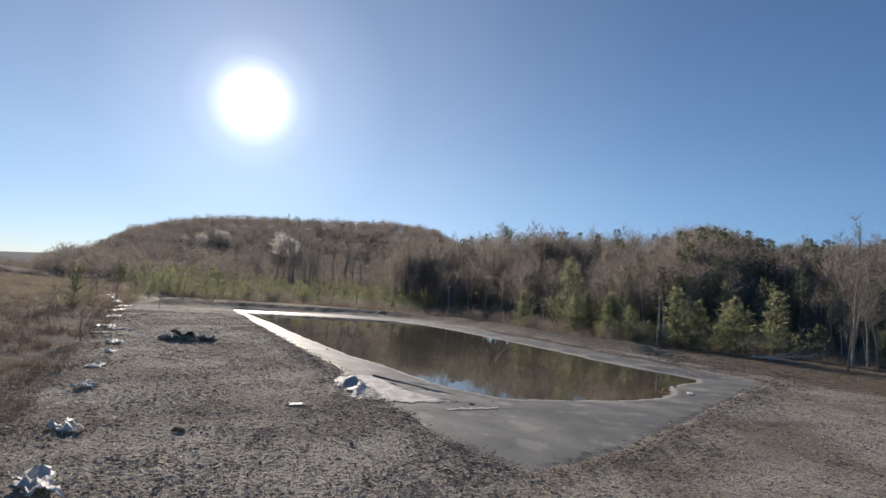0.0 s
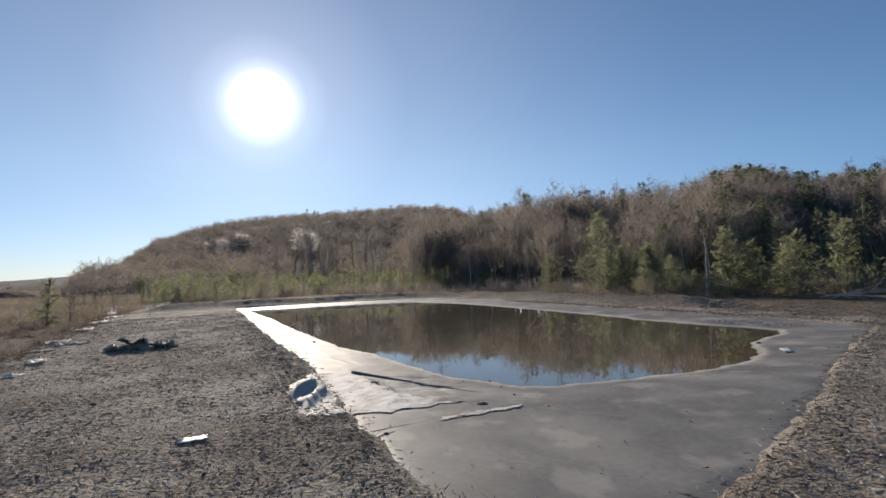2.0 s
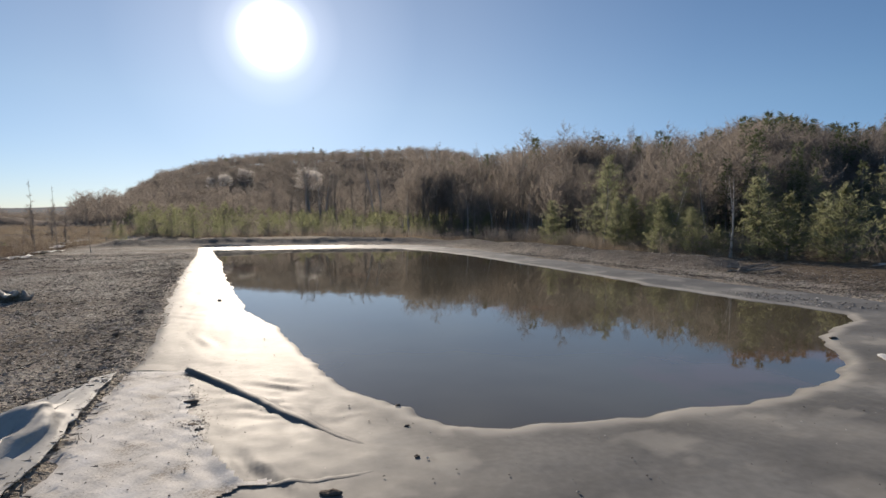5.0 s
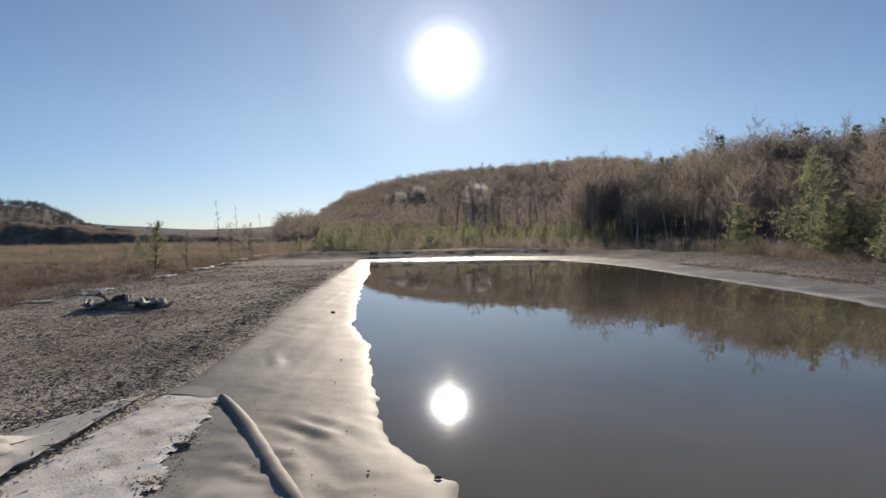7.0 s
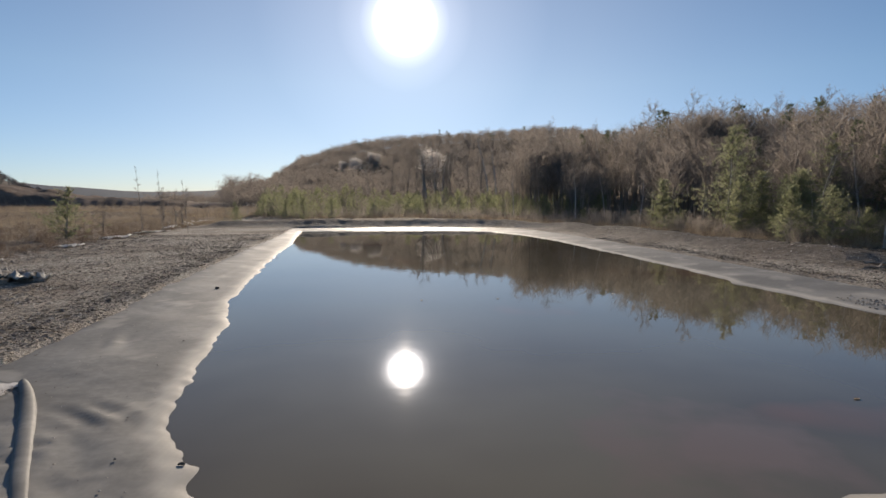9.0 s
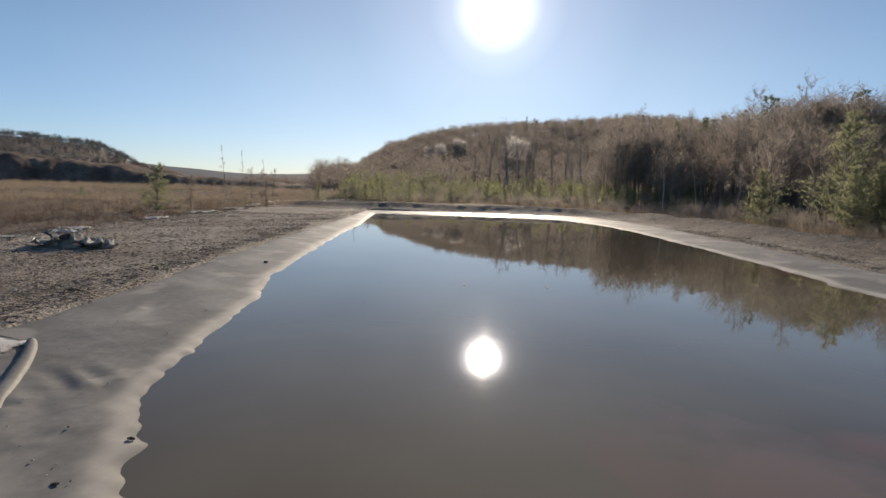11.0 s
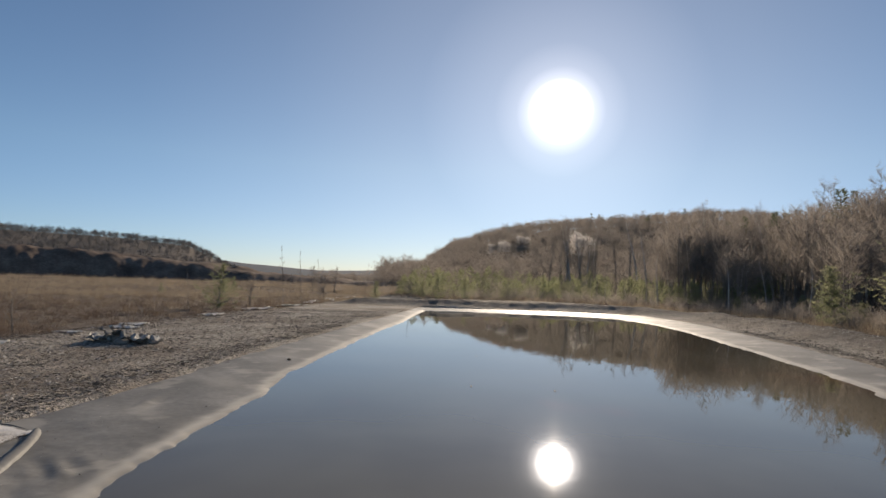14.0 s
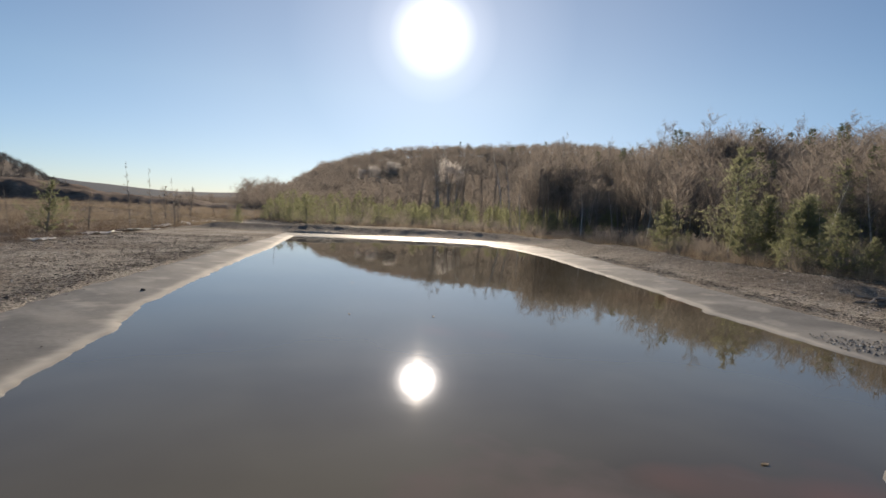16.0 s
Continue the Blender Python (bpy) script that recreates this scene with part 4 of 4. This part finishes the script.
for _ in range(26000):
    x, y = rng.uniform(-3, 15), rng.uniform(-5, 13)
    rows.append((rng.randint(0, 5), x, y, 0.008, rng.uniform(0, TAU), 0.014 + 0.042 * rng.random() ** 4, rng.uniform(0.5, 1.0)))
for _ in range(9000):
    x, y = rng.uniform(12.2, 16.5), rng.uniform(8, 42)
    rows.append((rng.randint(0, 5), x, y, 0.008, rng.uniform(0, TAU), 0.02 + 0.05 * rng.random() ** 3, rng.uniform(0.5, 1.0)))
rows = np.array(rows)
off = signed(LINER, rows[:, 1], rows[:, 2])
rows = rows[off > 0.03]
rows[:, 3] += height_at(rows[:, 1], rows[:, 2])
scatter("gravel", st_protos, rows, [M_chip], "loose grey and buff gravel chips round the pond", "gravel")
# dead stalks and bark bits lying on the stones
li_protos = []
for k in range(5):
    r2, s = random.Random(330 + k), Shape()
    for _ in range(5):
        a = Vector((r2.gauss(0, 0.1), r2.gauss(0, 0.1), r2.uniform(0.0, 0.015)))
        w0 = r2.uniform(0, TAU)
        s.blade(a, a + Vector((math.cos(w0) * 0.06, math.sin(w0) * 0.06, r2.uniform(0, 0.022))) * r2.uniform(0.5, 1.6), 0.011, r2)
    li_protos.append(s.arrays())
rows = []
for _ in range(40000):
    q = rng.random()
    if q < 0.5:
        y = -8 + 34 * rng.random() ** 1.6
        x = rng.uniform(-7.5 - 0.1 * y, -1.4)
    elif q < 0.7:
        x, y = rng.uniform(-3, 16), rng.uniform(-5, 13)
    else:
        x, y = rng.uniform(11, 19), rng.uniform(6, 42)
    if rng.random() > 0.55 + 0.6 * float(wave(np.array([x]), np.array([y]), 2.2, 61)[0]):
        continue
    rows.append((rng.randint(0, 4), x, y, 0.012, rng.uniform(0, TAU), rng.uniform(0.7, 1.5), 1.0))
LN = np.array(LINER)
for _ in range(17000):
    # a band of straw and chips washed against the rim
    k = rng.randrange(len(LN) - 1)
    if LN[k][1] > 24 or rng.random() > np.hypot(*(LN[k + 1] - LN[k])) / 4:
        continue
    p = LN[k] + (LN[k + 1] - LN[k]) * rng.random()
    rows.append((rng.randint(0, 4), p[0] + rng.gauss(0, 0.4), p[1] + rng.gauss(0, 0.4), 0.012, rng.uniform(0, TAU), rng.uniform(0.7, 1.5), 1.0))
rows = np.array(rows)
rows = rows[signed(LINER, rows[:, 1], rows[:, 2]) > 0.04]
rows[:, 3] += height_at(rows[:, 1], rows[:, 2])
scatter("dead_stalk_litter", li_protos, rows, [M_sliver], "pale dead stalks and bark bits strewn over gravel", "plant litter")
rows = []
for i in range(2200):
    k = rng.randrange(len(BANK) - 1)
    a, b = Vector(BANK[k]), Vector(BANK[k + 1])
    p = a.lerp(b, rng.random())
    rows.append((rng.randint(0, 5), p.x + rng.gauss(0, 0.8), p.y + rng.gauss(0, 0.8), 0, rng.uniform(0, TAU), 0.03 + 0.08 * rng.random() ** 2.5, rng.uniform(0.5, 0.9)))
rows = np.array(rows)
rows[:, 3] = height_at(rows[:, 1], rows[:, 2])
scatter("earth_clods", st_protos, rows, [M_dark], "dark broken clods heaped along the cast-up bank", "clods")


def sheet_scrap(name, seed, lx_, ly_, lift, mat, label, category, fine=14):
    """A crumpled piece of cloth or membrane with real thickness."""
    r2 = np.random.RandomState(seed)
    u, v = np.meshgrid(np.linspace(-0.5, 0.5, fine), np.linspace(-0.5, 0.5, fine), indexing="ij")
    edge = 1 + 0.25 * wave(u * 3 + seed, v * 3, 1.2, seed)
    x, y = u * lx_ * edge, v * ly_ * edge
    z = lift * (0.55 * wave(x, y, 0.45 * max(lx_, ly_), seed + 1) + 0.5 * np.abs(wave(x, y, 0.22 * max(lx_, ly_), seed + 2)) + 0.25)
    z = np.maximum(z, 0.004)
    idx = np.arange(fine * fine).reshape(fine, fine)
    quads = np.stack([idx[:-1, :-1], idx[1:, :-1], idx[1:, 1:], idx[:-1, 1:]], -1).reshape(-1, 4)
    ob = mesh_object(name, np.stack([x, y, z], -1).reshape(-1, 3), quads, mat)
    ob.data.polygons.foreach_set("use_smooth", np.ones(len(quads), bool))
    so = ob.modifiers.new("thick", "SOLIDIFY")
    so.thickness = 0.006
    return tagged(ob, label, category)


for n, (x, y, sx, sy, lift) in enumerate(((-6.0, -1.4, 0.26, 0.62, 0.09), (-6.26, 0.55, 0.26, 0.45, 0.1), (-6.67, 3.4, 0.26, 0.4, 0.08), (-7.0, 5.6, 0.25, 0.4, 0.06), (-7.2, 8.0, 0.25, 0.5, 0.05),
                                         (-7.4, 9.8, 0.3, 0.6, 0.07), (-8.2, 12.4, 0.6, 0.35, 0.05), (-8.0, 14.0, 0.7, 0.45, 0.08), (-8.6, 15.0, 0.5, 0.7, 0.07), (-9.2, 19.6, 0.45, 1.1, 0.08),
                                         (-9.8, 24.0, 0.4, 1.8, 0.1), (-10.4, 28.0, 0.5, 2.6, 0.12), (-11.4, 33.0, 0.5, 2.8, 0.13), (-12.6, 38.5, 0.6, 3.2, 0.15), (-14.2, 45.5, 0.7, 3.6, 0.16))):
    ob = sheet_scrap("felt_scrap", 400 + n, sx, sy, lift, M_white, "torn off-white felt scrap lying along the field's edge", "felt scrap")
    ob["group"] = "felt scraps along the field"
    ob.matrix_basis = Matrix.Translation((x, y, float(height_at([x], [y])[0]) + 0.012)) @ Matrix.Rotation(0.12 + rng.gauss(0, 0.25), 4, "Z")
litter = sheet_scrap("plastic_sheet_piece", 430, 0.27, 0.16, 0.012, M_plastic, "flat white plastic offcut lying on the gravel", "litter", 8)
litter.matrix_basis = Matrix.Translation((-3.44, 1.95, 0.05)) @ Matrix.Rotation(0.2, 4, "Z")
whitebit = sheet_scrap("paper_scrap", 431, 0.42, 0.16, 0.012, M_plastic, "small white scrap stuck on the grey liner", "litter", 8)
whitebit.matrix_basis = Matrix.Translation((6.65, 3.8, -0.045)) @ Matrix.Rotation(0.9, 4, "Z")

# the turned-back corner of the liner on the gravel
u, v = np.meshgrid(np.linspace(0, 1, 26), np.linspace(0, 1, 44), indexing="ij")
fx = (1 - v) * ((1 - u) * -2.34 + u * -1.86) + v * ((1 - u) * -2.53 + u * -1.98) + 0.05 * wave(u * 2, v * 2, 0.8, 51)
fy = (1 - v) * 2.3 + v * ((1 - u) * 4.05 + u * 5.32) + 0.05 * wave(u * 2, v * 2, 0.7, 52)
pleat = np.exp(-((v - 0.62 + 0.25 * (u - 0.5)) / 0.1) ** 2) + 0.55 * np.exp(-((v - 0.36 - 0.2 * (u - 0.5)) / 0.08) ** 2) + 0.12 * np.abs(wave(u, v * 1.5, 0.5, 53))
fz = 0.02 + 0.21 * np.sin(math.pi * np.clip(u * 1.05, 0, 1)) ** 0.8 * (0.3 + 0.7 * np.exp(-((v - 0.52) / 0.3) ** 2)) * (0.22 + 0.78 * pleat) + 0.03 * u
idx = np.arange(26 * 44).reshape(26, 44)
quads = np.stack([idx[:-1, :-1], idx[1:, :-1], idx[1:, 1:], idx[:-1, 1:]], -1).reshape(-1, 4)
flap = mesh_object("liner_flap", np.stack([fx, fy, fz], -1).reshape(-1, 3), quads, M_flap)
flap.data.polygons.foreach_set("use_smooth", np.ones(len(quads), bool))
so = flap.modifiers.new("thick", "SOLIDIFY")
so.thickness = 0.008
tagged(flap, "crumpled grey liner flap folded back onto the gravel", "liner flap")

# raised folds in the liner beside the torn place


def fold(points, width, height, label):
    pts = np.array(points, float)
    t = np.linspace(0, 1, 40)
    k = np.linspace(0, 1, len(pts))
    cx, cy = np.interp(t, k, pts[:, 0]), np.interp(t, k, pts[:, 1])
    cx, cy = np.convolve(np.pad(cx, 3, "edge"), np.ones(7) / 7, "valid"), np.convolve(np.pad(cy, 3, "edge"), np.ones(7) / 7, "valid")
    dx, dy = np.gradient(cx), np.gradient(cy)
    ln = np.hypot(dx, dy)
    base, _ = liner_height(cx, cy)
    s = np.linspace(-1, 1, 9)
    w = width * (0.3 + 0.7 * np.sin(math.pi * np.clip(t * 0.88 + 0.12, 0, 1)) ** 0.6)
    x = cx[:, None] - (dy / ln)[:, None] * s * w[:, None]
    y = cy[:, None] + (dx / ln)[:, None] * s * w[:, None]
    z = base[:, None] - 0.004 + (height * np.clip(1 - t, 0, 1) ** 0.6)[:, None] * np.clip(1 - s**2, 0, 1) ** 0.8
    z[:, [0, -1]] -= 0.03
    idx = np.arange(40 * 9).reshape(40, 9)
    quads = np.stack([idx[:-1, :-1], idx[1:, :-1], idx[1:, 1:], idx[:-1, 1:]], -1).reshape(-1, 4)
    ob = mesh_object("liner_fold", np.stack([x, y, z], -1).reshape(-1, 3), quads, M_liner)
    ob.data.polygons.foreach_set("use_smooth", np.ones(len(quads), bool))
    return tagged(ob, label, "liner fold", kind="structure")


fold([(-1.34, 5.44), (-1.15, 5.2), (-0.88, 4.8), (-0.5, 4.17), (-0.12, 3.55), (0.22, 3.05)], 0.07, 0.055, "rounded raised fold in the grey liner")
fold([(-2.0, 5.5), (-1.7, 5.51), (-1.38, 5.45)], 0.018, 0.014, "thin lifted lip of the torn liner")
fold([(-0.6, 2.62), (-0.3, 2.6), (0.05, 2.62), (0.3, 2.68)], 0.04, 0.012, "low wrinkle in the grey liner")
fold([(-1.7, 1.62), (-1.2, 1.8), (-0.7, 1.98)], 0.03, 0.01, "low wrinkle in the grey liner")
fold([(-1.75, 1.36), (-1.55, 1.5), (-1.4, 1.58)], 0.035, 0.014, "low wrinkle in the grey liner")


def clod(name, seed, size, mat, label, category):
    """An angular lump."""
    bm = bmesh.new()
    bmesh.ops.create_icosphere(bm, subdivisions=2, radius=0.5)
    for q in bm.verts:
        q.co *= 1 + 0.5 * noise.noise(q.co * 2.2 + Vector((seed, 0, 0)))
        q.co = Vector((q.co.x * size[0], q.co.y * size[1], (q.co.z + 0.25) * size[2]))
    me = bpy.data.meshes.new(name)
    bm.to_mesh(me)
    bm.free()
    me.materials.append(mat)
    return tagged(new(name, me), label, category)


def on_liner(x, y):
    return float(basin(np.array([x]), np.array([y]))[0][0]) + 0.02


for n, (x, y, sx, sy, sz, mat) in enumerate(((-1.57, 1.47, 0.06, 0.05, 0.03, M_soil), (-0.13, 2.4, 0.13, 0.07, 0.03, M_soil), (-1.06, 3.73, 0.1, 0.08, 0.03, M_soil), (-1.5, 11.0, 0.08, 0.07, 0.05, M_soil),
                                            (-1.14, 4.32, 0.12, 0.09, 0.04, M_soil), (0.62, 3.95, 0.045, 0.025, 0.02, M_soil), (0.58, 3.42, 0.05, 0.02, 0.012, M_soil), (7.3, 5.0, 0.14, 0.07, 0.04, M_soil), (0.5, 2.8, 0.04, 0.04, 0.02, M_soil))):
    ob = clod("pebble", n * 3.1, (sx, sy, sz), mat, "small dark stone lying on the liner", "stone")
    ob["group"] = "stones on the liner"
    ob.matrix_basis = Matrix.Translation((x, y, on_liner(x, y)))
for n, (x, y, sx, sz) in enumerate(((-5.03, 0.46, 0.22, 0.09), (-4.4, -2.8, 0.16, 0.07), (-2.45, 7.3, 0.12, 0.07), (-2.55, 9.2, 0.12, 0.08), (-4.0, -3.4, 0.12, 0.06), (-3.0, -0.4, 0.1, 0.06), (-4.9, 4.2, 0.12, 0.05), (-2.4, 5.7, 0.1, 0.06))):
    ob = clod("stone", 40 + n * 2.7, (sx * 0.7, sx * 0.55, sz * 0.7), M_soil, "larger stone lying loose on the gravel", "stone")
    ob["group"] = "stones on the gravel"
    ob.matrix_basis = Matrix.Translation((x, y, float(height_at([x], [y])[0]) + 0.01))

# heap of earth and torn membrane on the gravel
heap = tagged(new("rubbish_heap"), "dark heap of earth clods and torn membrane on gravel", "rubbish heap")
for n, (x, y, sx, sy, sz) in enumerate(((-0.1, 0, 0.6, 0.5, 0.42), (0.3, 0.1, 0.45, 0.4, 0.32), (-0.45, 0.05, 0.5, 0.45, 0.24), (0.1, -0.25, 0.35, 0.3, 0.2), (0.62, 0.0, 0.3, 0.25, 0.16))):
    ob = clod("clod", 80 + n * 1.9, (sx, sy, sz), M_dark, "", "")
    for key in ("label", "category"):
        if key in ob:
            del ob[key]
    ob.parent = heap
    ob.matrix_basis = Matrix.Translation((x, y, 0))
for n, (x, y, z, sx, sy) in enumerate(((-0.15, -0.1, 0.16, 0.7, 0.5), (0.5, -0.05, 0.06, 0.6, 0.35), (-0.6, -0.1, 0.02, 0.6, 0.45))):
    ob = sheet_scrap("membrane", 450 + n, sx, sy, 0.2, M_flap if n else M_liner, "", "")
    ob.parent = heap
    ob["label"] = "torn dusty membrane"
    ob.matrix_basis = Matrix.Translation((x, y, z)) @ Euler((0.25 * (n - 1), 0.2, n * 1.1)).to_matrix().to_4x4()
heap.matrix_basis = Matrix.Translation((-5.65, 11.4, 0.02)) @ Matrix.Diagonal((1, 1, 0.8, 1))


def branch_pile(x, y, seed, count, length, mat, label):
    r2 = random.Random(seed)
    pile = tagged(new("branch_pile"), label, "branches")
    for _ in range(count):
        s = Shape()
        a = Vector((r2.uniform(-0.8, 0.4), r2.uniform(-0.4, 0.4), r2.uniform(0.02, 0.2)))
        pts = bent(r2, a, Vector((1, r2.gauss(0, 0.35), r2.uniform(-0.05, 0.12))), length * r2.uniform(0.5, 1.1), 5, 0.12)
        rad = r2.uniform(0.012, 0.035)
        s.tube(pts, [rad * (1 - 0.13 * j) for j in range(6)], 5)
        for _ in range(4):
            q = pts[r2.randint(2, 5)]
            s.blade(q, q + Vector((r2.uniform(0, 0.5), r2.gauss(0, 0.3), r2.uniform(0, 0.3))), 0.012, r2)
        s.object("branch", mat, pile)
    pile.matrix_basis = place(pile, x, y, r2.uniform(-0.4, 0.4), 1.0)
    return pile


branch_pile(13.8, 12.6, 1, 9, 1.6, M_bark, "dark fallen branches heaped on the stony margin")
branch_pile(19.5, 12.5, 2, 8, 2.6, M_birch, "pale broken branches lying by the wood edge")
branch_pile(23.5, 13.5, 3, 8, 2.4, M_bark, "dry broken branches lying by the wood edge")


# leaves afloat on the pond
for n in range(12):
    s = Shape()
    r2 = random.Random(500 + n)
    ring = [Vector((math.cos(TAU * j / 7) * 0.035, math.sin(TAU * j / 7) * 0.02, 0.002 + 0.003 * r2.random())) for j in range(7)]
    for j in range(7):
        s.tri(Vector((0, 0, 0.002)), ring[j], ring[(j + 1) % 7])
    ob = s.object("leaf", M_straw)
    tagged(ob, "small dry brown leaf floating on the water", "leaf", "leaves on the water")
    ob.matrix_basis = Matrix.Translation((r2.uniform(1.5, 8.0), r2.uniform(4.6, 14.0), WATER_Z + 0.004)) @ Matrix.Rotation(r2.uniform(0, TAU), 4, "Z")

# dust specks afloat on the water
rows = []
for _ in range(420):
    rows.append((rng.randint(0, 5), rng.uniform(0.3, 8.6), 3.6 + 14 * rng.random() ** 1.5, WATER_Z - 0.001, rng.uniform(0, TAU), 0.005 + 0.011 * rng.random() ** 3, 0.3))
rows = np.array(rows)
rows = rows[signed(WATER, rows[:, 1], rows[:, 2]) < -0.2]
scatter("water_specks", st_protos, rows, [M_sliver], "pale dust specks and seeds afloat on the water", "specks")

# specks of grit on the liner and crumbs of soil on the felt
rows = []
for _ in range(1500):
    x, y = rng.uniform(-2.4, 8.5), rng.uniform(-1.5, 8)
    rows.append((rng.randint(0, 5), x, y, 0, rng.uniform(0, TAU), 0.008 + 0.02 * rng.random() ** 4, 0.7))
for cx, cy, n in ((10.0, 8.9, 160), (10.2, 8.0, 130), (10.4, 7.1, 60)):
    for _ in range(n):
        rows.append((rng.randint(0, 5), cx + rng.gauss(0, 0.25), cy + rng.gauss(0, 0.3), 0, rng.uniform(0, TAU), 0.025 + 0.03 * rng.random(), 0.7))
rows = np.array(rows)
off, wet = signed(LINER, rows[:, 1], rows[:, 2]), signed(WATER, rows[:, 1], rows[:, 2])
rows = rows[(off < -0.05) & (wet > 0.12)]
rows[:, 3] = liner_height(rows[:, 1], rows[:, 2])[0] + 0.014
scatter("liner_grit", st_protos, rows, [M_chip], "scattered grit and pale stones lying on the liner", "grit")
rows = []
for cx, cy, sx, sy, n in ((-1.14, 4.4, 0.05, 0.14, 220), (-1.28, 5.2, 0.06, 0.1, 120), (-1.06, 3.73, 0.07, 0.06, 90), (-1.0, 3.6, 0.03, 0.4, 160), (-1.95, 5.35, 0.12, 0.06, 150), (-1.5, 3.8, 0.4, 0.8, 200), (-0.2, 1.95, 0.35, 0.04, 160)):
    for _ in range(n):
        rows.append((rng.randint(0, 5), cx + rng.gauss(0, sx), cy + rng.gauss(0, sy), 0, rng.uniform(0, TAU), 0.005 + 0.011 * rng.random() ** 2, 0.7))
rows = np.array(rows)
rows[:, 3] = liner_height(rows[:, 1], rows[:, 2])[0] + 0.017
scatter("soil_crumbs", st_protos, rows, [M_soil], "brown soil crumbs on the torn felt underlay", "soil")
